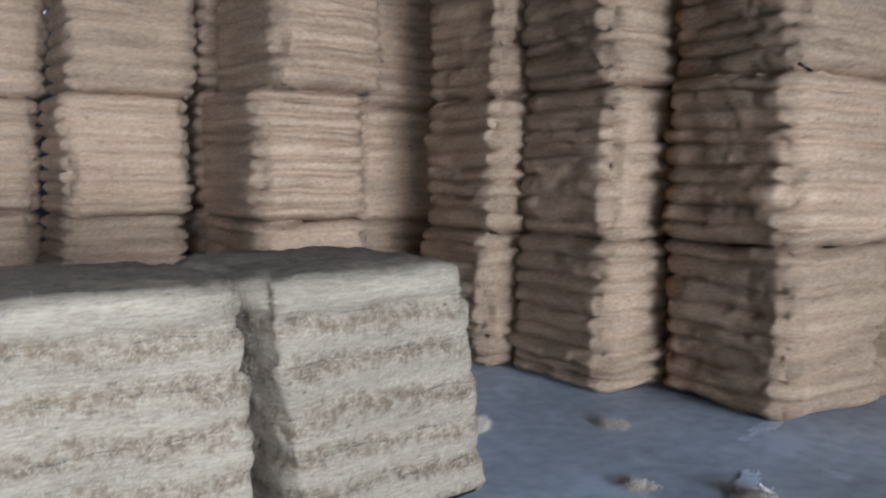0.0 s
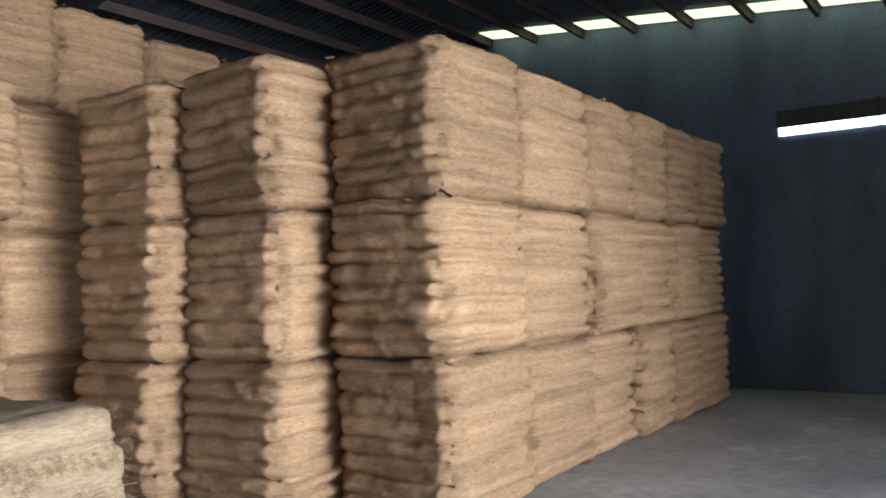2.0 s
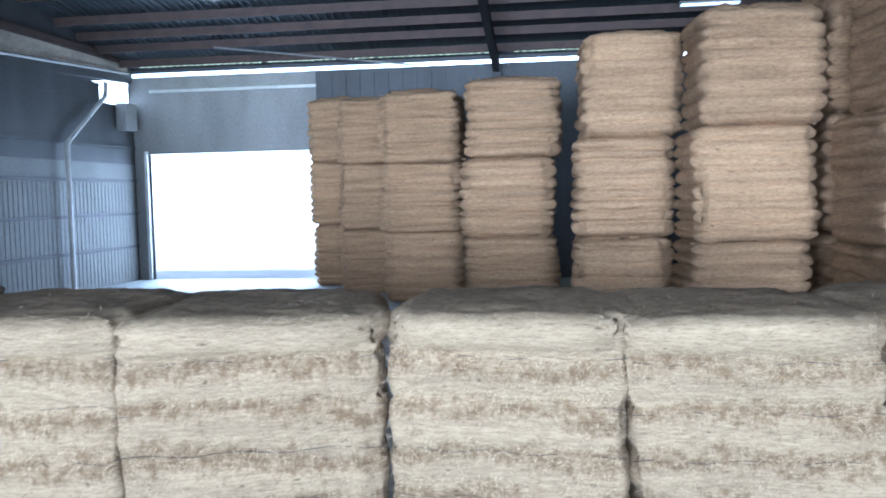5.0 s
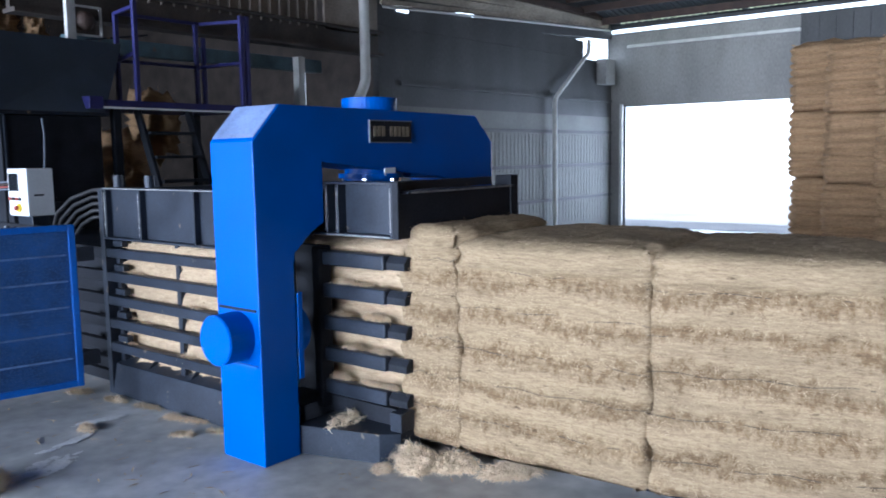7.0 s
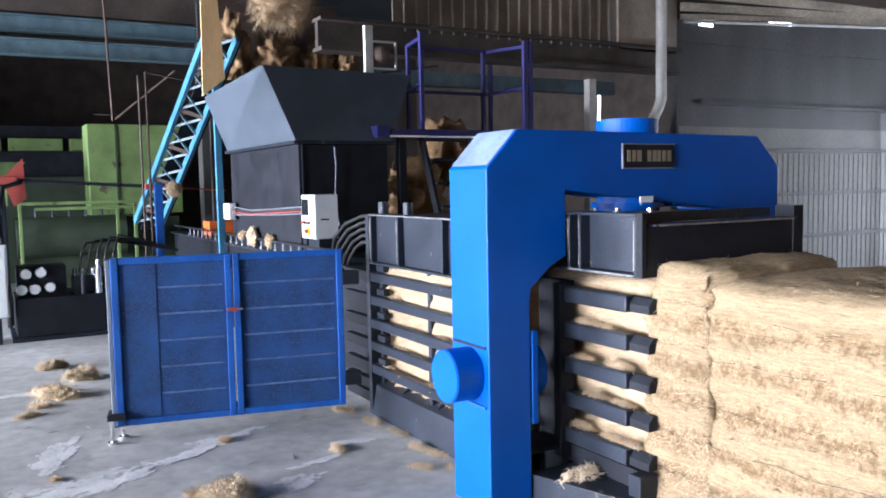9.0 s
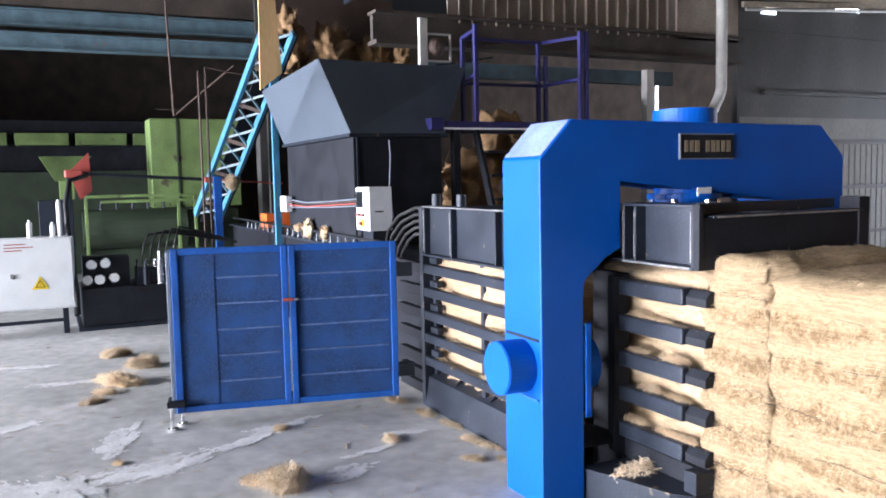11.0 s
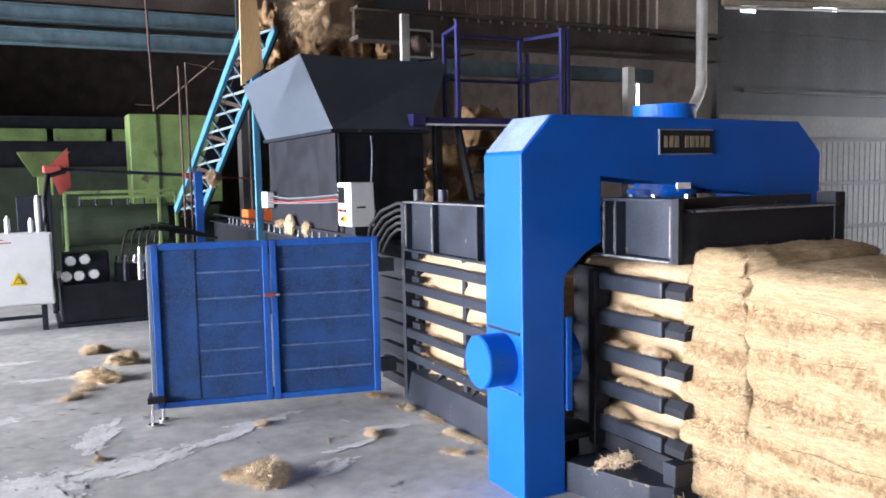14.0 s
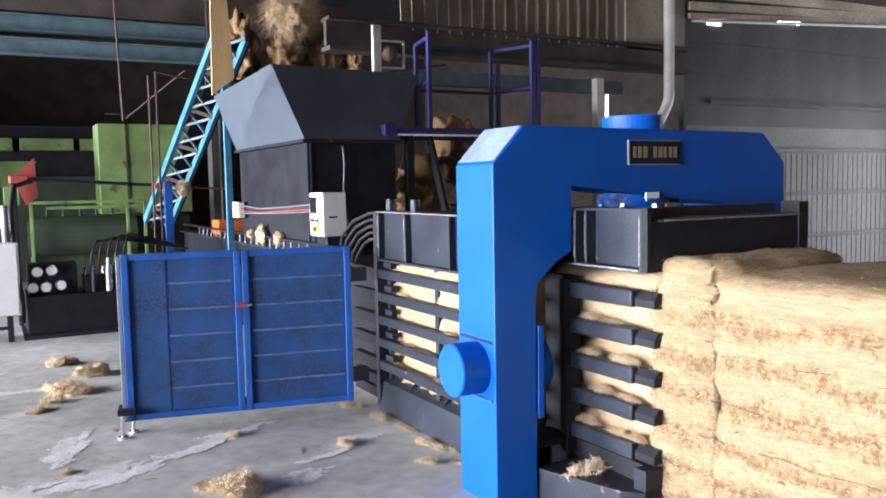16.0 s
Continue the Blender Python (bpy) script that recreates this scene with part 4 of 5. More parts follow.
part("black_post", one_box(-0.13, -0.07, YR - 0.05, YR + 0.05, 0.2, 1.17, 0.006), BLACK, press)
part("inner_plate", one_box(-0.36, -0.08, 0.30, 0.55, 0.25, 0.28, 0.003), BLACK, press)
foot = part("discharge_foot", prism([(-0.05, 0.26), (0.47, 0.42), (0.56, 0.5), (0.56, 0.66), (-0.05, 0.66)], "z", 0.0, 0.17, 0.004), STEEL, press, "dark grey steel foot under the discharge")
part("foot_upstand", one_box(0.48, 0.565, YR - 0.06, YR + 0.06, 0.17, 0.28, 0.006), STEEL, foot)
part("foot_ledge", prism([(YR + 0.02, 0.17), (YR + 0.02, 0.27), (YR + 0.06, 0.27), (YR + 0.1, 0.17)], "x", -0.1, 0.47, 0.003), BLACK, foot)

# pale strips paint highlights along the worn edges of the chamber and top beam
BARE = mat("worn_highlight_steel", (0.2, 0.195, 0.19), 0.5, 0.3, 0.4, 20.0, 0.1, 80.0)
for x in (-2.06, -1.62):
    part("bright_worn_edge", one_box(x + 0.002, x + 0.009, YC - 0.0285, YC - 0.0255, 1.18, 1.48, 0), BARE, press, "bright strip for the highlight on a worn steel edge")
part("bright_worn_edge", one_box(-2.06, -0.4, YC - 0.033, YC - 0.0305, 1.505, 1.511, 0), BARE, press, "bright strip for the highlight on a worn steel edge")
for x, y in ((-0.005, YR - 0.0485), (0.085, YR - 0.0485), (0.5, YR - 0.0485)):
    part("bright_worn_edge", one_box(x + 0.003, x + 0.008, y, y + 0.003, 1.29, 1.53, 0), BARE, press, "bright strip for the highlight on a worn steel edge")
part("bright_worn_edge", one_box(0.0, 0.5, YR - 0.0535, YR - 0.0505, 1.259, 1.266, 0), BARE, press, "bright strip for the highlight on a worn steel edge")
part("bright_worn_edge", one_box(0.5855, 0.588, YR + 0.04, 1.58, 1.503, 1.512, 0), BARE, press, "bright strip for the highlight on a worn steel edge")
for z in (1.115, 0.92, 0.725, 0.535, 0.335):
    part("bright_worn_edge", one_box(-0.093, -0.0905, YR - 0.015, YR + 0.04, z - 0.04, z + 0.035, 0), BARE, press, "bright strip for the highlight on a worn steel edge")

# fibre that fills the chamber behind the rails
fill = new("chamber_bale", bale_mesh("chamber_bale", 1.64, 1.16, 1.02, 6, 91, FIBRE_PALE, rough=0.03, bulge=0.05, nu=90, soft=0.7))
fill.matrix_basis = pose(-1.25, 0.985, 0.14)
strand_fuzz(fill, 1.64, 1.02, 81, 1500, 0.6)
tagged(fill, "golden coir bale pressed behind the chamber rails", "bale")
fill2 = new("chamber_bale", bale_mesh("chamber_bale", 1.0, 0.95, 1.09, 8, 93, FIBRE_PALE, rough=0.02, bulge=0.05, nu=70))
fill2.matrix_basis = pose(0.02, 1.165, 0.14)
strand_fuzz(fill2, 1.0, 1.09, 82, 1200, 0.49)
tagged(fill2, "golden coir bale held between the discharge rails", "bale")

# press body, chute and hopper towards the west
body = part("press_body", one_box(-9.8, -2.4, 0.48, 1.6, 0.0, 1.03, 0.01), BLACK, press, "black press body with bolts along the top")
part("body_flange", one_box(-9.8, -2.4, 0.42, 1.62, 1.035, 1.06, 0.003), STEEL, body)
for i in range(24):
    bm = bmesh.new()
    x = -8.6 + i * 0.24
    rod(bm, (x, 0.46, 1.06), (x, 0.46, 1.145), 0.011, 8)
    rod(bm, (x, 0.46, 1.06), (x, 0.46, 1.08), 0.02, 6)
    part("stud", bm, GREY, body)
part("body_rail", one_box(-9.6, -3.0, 0.44, 0.47, 1.15, 1.175, 0.003), BLACK, body)
chute = part("chute", one_box(-6.45, -4.1, 0.5, 1.45, 1.06, 2.13, 0.006), BLACK, press, "black sheet steel feed chute")
part("chute_flange", one_box(-6.5, -4.04, 0.44, 1.51, 2.132, 2.165, 0.003), STEEL, chute)
part("chute_seam", one_box(-4.1, -4.085, 0.53, 0.55, 1.1, 2.13, 0), STEEL, chute)
part("chute_step", one_box(-4.75, -4.0, 0.52, 1.0, 1.06, 1.33, 0.006), BLACK, chute)
bm = bmesh.new()
lo = [(-6.5, 0.47), (-4.07, 0.47), (-4.07, 1.48), (-6.5, 1.48)]
hi = [(-6.62, 0.25), (-4.33, 0.25), (-4.5, 1.95), (-6.62, 1.95)]
va = [bm.verts.new((*p, 2.166)) for p in lo]
vb = [bm.verts.new((*p, z)) for p, z in zip(hi, (2.82, 2.9, 2.9, 2.82))]
for k in range(4):
    bm.faces.new((va[k], va[(k + 1) % 4], vb[(k + 1) % 4], vb[k]))
bmesh.ops.solidify(bm, geom=list(bm.faces), thickness=0.012)
part("hopper", bm, GREY, press, "slate grey flared feed hopper")
tube("chute_cable", [(-4.07, 0.86, 2.1), (-4.06, 0.87, 1.95), (-4.06, 0.85, 1.6), (-4.06, 0.9, 1.2)], 0.008, GREY, press)

# control box on the press
cb = thing("control_box", "white control box with screen and buttons on the press", "control box")
cbx = part("housing", one_box(-3.8, -3.46, 0.4, 0.63, 1.25, 1.65, 0.012), WHITE, cb)
part("screen", one_box(-3.77, -3.6, 0.394, 0.4, 1.46, 1.61, 0.002), GLASS_DARK, cbx, "dark display screen")
for k, mt in enumerate((RED, BLACK, RED, BLACK)):
    bm = bmesh.new()
    rod(bm, (-3.76 + 0.06 * k, 0.386, 1.395), (-3.76 + 0.06 * k, 0.4, 1.395), 0.015, 12)
    part("button", bm, mt, cbx)
bm = bmesh.new()
rod(bm, (-3.6, 0.38, 1.32), (-3.6, 0.4, 1.32), 0.035, 16)
part("stop_button", bm, YELLOW, cbx, "yellow and red stop button")
bm = bmesh.new()
rod(bm, (-3.6, 0.355, 1.32), (-3.6, 0.38, 1.32), 0.02, 16)
part("stop_knob", bm, RED, cbx)
part("sticker", one_box(-3.46, -3.457, 0.46, 0.54, 1.42, 1.432, 0), GLASS_DARK, cbx)
part("bracket", one_box(-3.76, -3.5, 0.45, 0.6, 1.06, 1.25, 0.004), STEEL, cb)
jb = tagged(obj("junction_box", one_box(-6.45, -6.2, 0.38, 0.46, 1.35, 1.54, 0.008), WHITE), "small white junction box with bundled cables", "junction box")
arm = tagged(obj("box_arm", one_box(-6.38, -6.28, 0.46, 0.5, 1.42, 1.48, 0.003), STEEL), "dark steel arm holding the junction box", "bracket")
for k in range(4):
    tube("cable", [(-6.2, 0.42, 1.5 - 0.03 * k), (-5.6, 0.46, 1.47 - 0.022 * k + 0.012 * (k % 2)), (-4.7, 0.46, 1.50 - 0.02 * k), (-3.8, 0.45, 1.54 - 0.022 * k)], 0.007, (GREY, RUST, RED, GREY)[k], jb)
for k in range(5):
    z0 = 1.5 - 0.05 * k
    tube("hydraulic_hose", [(-2.1, 0.36 + 0.02 * k, z0), (-2.3, 0.34, z0 - 0.01), (-2.6, 0.33 + 0.02 * k, z0 - 0.08), (-2.85, 0.34 + 0.03 * k, z0 - 0.2), (-3.0, 0.37 + 0.03 * k, z0 - 0.36), (-3.05, 0.42 + 0.03 * k, 1.04)], 0.014, RUBBER, press, "black hydraulic hose")

# ---------------------------------------------------------------- open guard door
HG, TG = Vector((-2.12, 0.09, 0)), Vector((-2.46, -1.46, 0))
gl = (TG - HG).length
gate = thing("guard_door", "open blue double-leaf guard door with ribbed mesh panels", "door", pose(HG.x, HG.y, 0, 0, 0, math.degrees(math.atan2((TG - HG).y, (TG - HG).x))))
Z0, Z1 = 0.105, 1.265
RIB_BLUE = mat("dust_whitened_blue", (0.075, 0.13, 0.27), 0.8, 0.0, 0.35, 9.0, 0.2, 90.0)
for name, x0, x1, z0, z1 in (("stile", 0, 0.045, Z0, Z1), ("stile", gl - 0.05, gl, Z0, Z1), ("stile", 0.735, 0.78, Z0, Z1), ("stile", 0.79, 0.835, Z0, Z1), ("top_rail", 0.046, gl - 0.051, Z1 - 0.045, Z1), ("bottom_rail", 0.046, gl - 0.051, Z0, Z0 + 0.045)):
    part(name, one_box(x0, x1, -0.025 if name == "stile" else -0.022, 0.028 if name == "stile" else 0.024, z0, z1, 0.005), BLUE_DULL, gate, "blue painted door frame")
for x0, x1 in ((0.045, 0.735), (0.835, gl - 0.05)):
    bm = bmesh.new()
    box(bm, x0, x1, -0.006, 0.002, Z0 + 0.04, Z1 - 0.04)
    z = Z0 + 0.06
    while z < Z1 - 0.06:
        box(bm, x0 + 0.01, x1 - 0.01, 0.0025, 0.0055, z, z + 0.006)
        z += 0.018
    if x0 > 0.5:
        box(bm, x1 - 0.24, x1 - 0.004, 0.006, 0.0085, Z0 + 0.045, Z1 - 0.06)
    pn = part("mesh_panel", bm, MESH_BLUE, gate, "dusty blue expanded mesh panel")
    for k in range(5):
        zz = Z0 + 0.2 + k * 0.185
        part("rib", one_box(x0 + 0.02, x1 - (0.25 if x0 > 0.5 else 0.02), 0.006, 0.018, zz, zz + 0.013, 0.002), RIB_BLUE, pn, "dust-whitened rib")
part("latch", one_box(0.75, 0.83, 0.028, 0.045, 0.86, 0.885, 0.003), RED, gate, "red and steel latch")
part("latch_bolt", one_box(0.72, 0.75, 0.03, 0.042, 0.865, 0.88, 0.002), CHROME, gate)
part("end_channel", one_box(gl + 0.002, gl + 0.03, -0.13, 0.02, 0.1, 1.25, 0.004), GREY, gate, "slate grey end channel")
part("back_frame", one_box(0.05, gl, -0.12, -0.1, 1.15, 1.22, 0.003), STEEL, gate)
part("back_frame", one_box(0.05, gl, -0.12, -0.1, 0.1, 0.17, 0.003), STEEL, gate)
for x in (gl + 0.03, gl - 0.03):
    bm = bmesh.new()
    rod(bm, (x, 0.06 - 0.12 * (x < gl), 0.015), (x, 0.06 - 0.12 * (x < gl), 0.2), 0.012, 10)
    rod(bm, (x, 0.06 - 0.12 * (x < gl), 0.0), (x, 0.06 - 0.12 * (x < gl), 0.015), 0.035, 16)
    part("jack_foot", bm, CHROME, gate, "bright steel jack foot")
part("jack_bracket", one_box(gl - 0.06, gl + 0.06, -0.1, 0.08, 0.16, 0.2, 0.003), BLACK, gate)
for z in (0.3, 1.05):
    part("hinge", one_box(-0.12, 0.0, -0.03, 0.03, z - 0.05, z + 0.05, 0.004), BLACK, gate)

# ---------------------------------------------------------------- loose fibre


def tuft_mesh(name, sx, sy, sz, seed, strands=4200):
    """A heap of loose coir: a soft core hidden under tangled strands."""
    rnd = random.Random(seed)
    off = Vector((seed * 3.1, seed * 1.7, 0))
    bm = bmesh.new()
    bmesh.ops.create_icosphere(bm, subdivisions=4, radius=1.0)
    for v in bm.verts:
        p = v.co.copy()
        r = 0.62 + 0.3 * noise.noise(p * 1.6 + off) + 0.28 * noise.noise(p * 3.7 + off) + 0.2 * noise.noise(p * 8 + off) + 0.14 * noise.noise(p * 17 + off)
        v.co = Vector((p.x * sx * r, p.y * sy * r, p.z * sz * r))
    core = [(v.co.copy(), v.co.normalized()) for v in bm.verts]
    if sz < 0.045:
        for v in bm.verts:
            v.co *= 0.45
    for _ in range(strands):
        p, nrm = rnd.choice(core)
        d = (nrm * 0.7 + Vector((rnd.gauss(0, 1.0), rnd.gauss(0, 1.0), rnd.gauss(0, 0.7)))).normalized()
        ln = rnd.uniform(0.15, 0.6) * min(sx, sy)
        w = d.cross(Vector((0.3, 0.2, 1))).normalized() * rnd.uniform(0.0008, 0.0028)
        q = p + d * ln * 0.5
        e = p + d * ln + Vector((rnd.gauss(0, 0.25), rnd.gauss(0, 0.25), -0.25)) * ln
        a1, a2, b1, b2, t3 = (bm.verts.new(x) for x in (p - w, p + w, q - w, q + w, e))
        bm.faces.new((a1, a2, b2, b1)), bm.faces.new((b1, b2, t3))
    me = bpy.data.meshes.new(name)
    bm.normal_update()
    bm.to_mesh(me)
    bm.free()
    me.materials.append(FIBRE_LOOSE)
    for f in me.polygons:
        f.use_smooth = True
    return me


def heap(x, y, sx, sy, sz, seed, z=0.0, label="loose heap of golden coir fibre on the floor", yaw=0.0):
    ob = new("fibre_tuft", tuft_mesh("fibre_tuft", sx, sy, sz, seed, 1100 if sz < 0.045 else 4200))
    ob.matrix_basis = pose(x, y, z + sz * 0.25, 0, 0, yaw)
    return tagged(ob, label, "fibre heap", "loose fibre heaps")


for k, (x, y, sx, sy, sz) in enumerate(((-1.0, -1.08, 0.2, 0.15, 0.09), (-1.12, -1.22, 0.12, 0.09, 0.035), (-4.05, -1.72, 0.3, 0.15, 0.08), (-3.75, -1.86, 0.13, 0.1, 0.04), (-4.65, -1.46, 0.2, 0.15, 0.1), (-5.3, -1.66, 0.18, 0.12, 0.07), (-3.5, -1.97, 0.14, 0.09, 0.03), (-2.05, -0.83, 0.07, 0.06, 0.025), (-1.45, -0.25, 0.09, 0.07, 0.035), (-1.2, 0.2, 0.08, 0.06, 0.03), (0.68, 0.47, 0.14, 0.12, 0.13), (0.85, 0.6, 0.16, 0.12, 0.08), (1.15, 0.74, 0.22, 0.12, 0.06), (0.55, 0.35, 0.07, 0.06, 0.04), (0.15, 0.52, 0.24, 0.09, 0.04), (7.5, 0.45, 0.12, 0.1, 0.05), (7.75, 1.75, 0.14, 0.1, 0.04), (7.1, 0.9, 0.12, 0.09, 0.03), (-1.85, -1.9, 0.05, 0.04, 0.02), (6.9, 2.2, 0.2, 0.15, 0.05))):
    heap(x, y, sx, sy, sz, 200 + k, 0.17 if (k == 14) else 0.0, "loose golden coir on the press foot" if k == 14 else "loose heap of golden coir fibre on the floor", 20 * k)
for k, (x, y, z, sx, sy, sz) in enumerate(((-4.9, 0.44, 1.15, 0.1, 0.05, 0.09), (-5.5, 0.44, 1.15, 0.2, 0.06, 0.13), (-5.9, 0.44, 1.17, 0.1, 0.05, 0.05), (-1.75, 0.5, 0.24, 0.12, 0.05, 0.07), (-1.4, 0.5, 0.24, 0.2, 0.04, 0.03))):
    heap(x, y, sx, sy, sz, 240 + k, z, "tuft of golden coir caught on the press")
for k, (x, z, s) in enumerate(((0.05, 0.99, 0.06), (0.2, 0.98, 0.05), (0.3, 0.8, 0.06), (0.02, 0.79, 0.05), (0.12, 0.6, 0.06), (0.33, 0.6, 0.05), (0.0, 0.41, 0.06), (0.25, 0.4, 0.05), (0.38, 0.41, 0.045))):
    heap(x, YR + 0.04, s * 2.3, s * 0.8, s * 0.5, 380 + k, z - 0.03, "tuft of golden coir caught on the discharge rails")
for k, (x, z, s) in enumerate(((-1.8, 0.92, 0.05), (-0.9, 0.92, 0.045), (-1.1, 0.745, 0.05), (-1.7, 0.575, 0.05), (-0.7, 0.575, 0.05), (-1.2, 0.4, 0.06), (-1.9, 0.4, 0.05), (-0.6, 0.4, 0.05))):
    heap(x, YC + 0.03, s * 2.4, s * 0.7, s * 0.5, 400 + k, z - 0.03, "tuft of golden coir caught on the chamber rails")
for k, (x, y, sx, sy) in enumerate(((-1.9, 0.2, 0.16, 0.07), (-1.55, 0.24, 0.2, 0.05), (-1.05, 0.24, 0.22, 0.05), (-0.7, 0.22, 0.14, 0.05), (-2.3, 0.15, 0.14, 0.08), (-0.85, 0.05, 0.1, 0.06))):
    heap(x, y, sx, sy, 0.022, 420 + k, 0.0, "thin scatter of golden coir along the press", 7 * k)
# pale spill marks on the concrete
STAIN = mat("pale_dried_spill", (0.58, 0.58, 0.57), 0.6, 0.0, 0.2, 6.0, 0.05, 40.0)


SPILLS = ((-1.62, -1.8, 0.6, 0.2, 110), (-1.97, -1.0, 0.62, 0.09, 119), (-1.42, -2.35, 0.5, 0.36, 20), (-2.35, -1.86, 0.42, 0.14, 160), (-2.12, -0.88, 0.24, 0.07, 95), (-1.0, -0.75, 0.3, 0.12, 110), (-1.55, -0.12, 0.2, 0.06, 80), (-4.3, -2.15, 0.35, 0.1, 85), (-5.2, -2.5, 0.4, 0.1, 80), (-0.6, -1.5, 0.35, 0.1, 60), (-3.0, -2.6, 0.4, 0.12, 110), (-1.3, -0.45, 0.22, 0.05, 100), (7.6, 0.6, 0.35, 0.08, 30), (8.0, -0.1, 0.4, 0.09, 0), (7.2, 0.2, 0.3, 0.07, -20), (8.6, 1.2, 0.4, 0.08, 15))


def spill(x, y, rx, ry, yaw, seed):
    """A dried milky streak with a broken, feathered edge."""
    bm = bmesh.new()
    step = 0.012
    nx, ny = int(2 * rx / step), int(2 * ry / step)
    verts = {}

    def corner_at(i, j):
        if (i, j) not in verts:
            p = Vector((-rx + i * step, -ry + j * step, 0))
            verts[i, j] = bm.verts.new(p + Vector((noise.noise(p * 40), noise.noise(p * 40 + Vector((9, 0, 0))), 0)) * 0.006)
        return verts[i, j]

    for i in range(nx):
        for j in range(ny):
            u, v = -1 + 2 * i / nx, -1 + 2 * j / ny
            q = Vector((u * rx, v * ry, seed))
            w = v + 0.45 * noise.noise(Vector((u * 2.0, 0, seed)))
            if 0.75 - max(u * u, 0.0) * 0.8 - w * w * 0.9 + 0.75 * noise.noise(Vector((q.x * 7, q.y * 16, seed))) + 0.5 * noise.noise(Vector((q.x * 22, q.y * 45, seed))) > 0.25:
                bm.faces.new((corner_at(i, j), corner_at(i + 1, j), corner_at(i + 1, j + 1), corner_at(i, j + 1)))
    ob = obj("floor_stain", bm, STAIN, m=pose(x, y, 0.0025 + 0.0007 * (seed % 5), 0, 0, yaw))
    tagged(ob, "pale dried spill on the concrete floor", "stain", "floor stains", "structure")


for k, (x, y, rx, ry, yw) in enumerate(SPILLS):
    spill(x, y, rx, ry, yw, 60 + k * 7)
bm = bmesh.new()
rnd = random.Random(5)
for _ in range(900):
    x, y = rnd.uniform(-6.5, 3.0), rnd.uniform(-3.2, 0.5)
    if -0.5 < x < 0.1 and y > -0.1:
        continue
    a, ln, w = rnd.uniform(0, math.pi), rnd.uniform(0.01, 0.06), rnd.uniform(0.0012, 0.006)
    d, s = Vector((math.cos(a), math.sin(a), 0)) * ln, Vector((-math.sin(a), math.cos(a), 0)) * w
    p = Vector((x, y, 0.002))
    vs = [bm.verts.new(v) for v in (p - d, p - s + Vector((0, 0, w)), p + d, p + s + Vector((0, 0, 0.5 * w)))]
    bm.faces.new(vs)
tagged(obj("floor_litter", bm, FIBRE_PALE), "scattered coir strands on the concrete floor", "litter", kind="stuff")

# ---------------------------------------------------------------- machine hall
cab = thing("electric_cabinet", "white electric cabinet with a yellow warning sign", "cabinet", pose(0, -0.41, 0.06))
cbody = part("body", one_box(-7.32, -7.0, -2.75, -1.53, 0.24, 1.07, 0.012), WHITE, cab)
part("door", one_box(-7.0, -6.985, -2.72, -1.55, 0.26, 1.05, 0.006), WHITE, cbody)
sign = part("warning_sign", prism([(-1.99, 0.48), (-1.81, 0.48), (-1.90, 0.63)], "x", -6.984, -6.981), YELLOW, cbody, "yellow triangular warning sign")
part("sign_border", prism([(-1.955, 0.50), (-1.845, 0.50), (-1.90, 0.593)], "x", -6.9805, -6.979), BLACK, sign)
part("sign_field", prism([(-1.94, 0.508), (-1.86, 0.508), (-1.90, 0.577)], "x", -6.9785, -6.977), YELLOW, sign)
part("sign_bolt", prism([(-1.905, 0.515), (-1.892, 0.54), (-1.905, 0.54), (-1.893, 0.565), (-1.91, 0.535), (-1.898, 0.535)], "x", -6.9765, -6.975), BLACK, sign)
for z, w in ((1.0, 0.22), (0.965, 0.3), (0.93, 0.18)):
    part("print_bar", one_box(-6.984, -6.982, -2.25, -2.25 + w, z, z + 0.012, 0), RED, cbody)
part("lock", one_box(-6.985, -6.97, -2.2, -2.17, 0.62, 0.67, 0.003), CHROME, cbody)
for y in (-2.65, -1.65):
    part("leg", one_box(-7.28, -7.22, y - 0.03, y + 0.03, -0.06, 0.24, 0.003), STEEL, cab)
    part("leg", one_box(-7.06, -7.0, y - 0.03, y + 0.03, -0.06, 0.24, 0.003), STEEL, cab)
part("cross_bar", one_box(-7.06, -7.02, -2.62, -1.68, 0.08, 0.12, 0.003), STEEL, cab)
for y, h in ((-1.98, 0.17), (-1.74, 0.14), (-1.66, 0.4)):
    bm = bmesh.new()
    rod(bm, (-7.15, y - 0.41, 1.13), (-7.15, y - 0.41, 1.13 + h), 0.028, 14)
    rod(bm, (-7.15, y - 0.41, 1.13 + h), (-7.15, y - 0.41, 1.16 + h), 0.014, 10)
    tagged(obj("gas_bottle", bm, WHITE), "slim white cylinder standing on the cabinet", "cylinder", "small white cylinders")

pump = thing("hydraulic_unit", "black hydraulic power unit with round gauges and hoses", "hydraulic unit", pose(0, -0.43, 0.0))
part("tank", one_box(-7.9, -7.02, -1.45, -0.35, 0.05, 0.5, 0.01), BLACK, pump)
part("base", one_box(-7.95, -7.0, -1.5, -0.3, 0.0, 0.048, 0.004), STEEL, pump)
mf = part("manifold", one_box(-7.5, -7.1, -1.42, -0.9, 0.5, 0.86, 0.01), BLACK, pump)
for k, (y, z) in enumerate(((-1.33, 0.78), (-1.17, 0.79), (-1.38, 0.6), (-1.24, 0.6), (-1.08, 0.61))):
    bm = bmesh.new()
    rod(bm, (-7.1, y, z), (-7.05, y, z), 0.062, 24)
    g1 = part("gauge", bm, CHROME, mf, "round bright steel gauge")
    bm = bmesh.new()
    rod(bm, (-7.05, y, z), (-7.046, y, z), 0.05, 24)
    part("dial", bm, WHITE, g1)
part("block", one_box(-7.45, -7.12, -0.82, -0.42, 0.5, 0.7, 0.01), STEEL, pump)
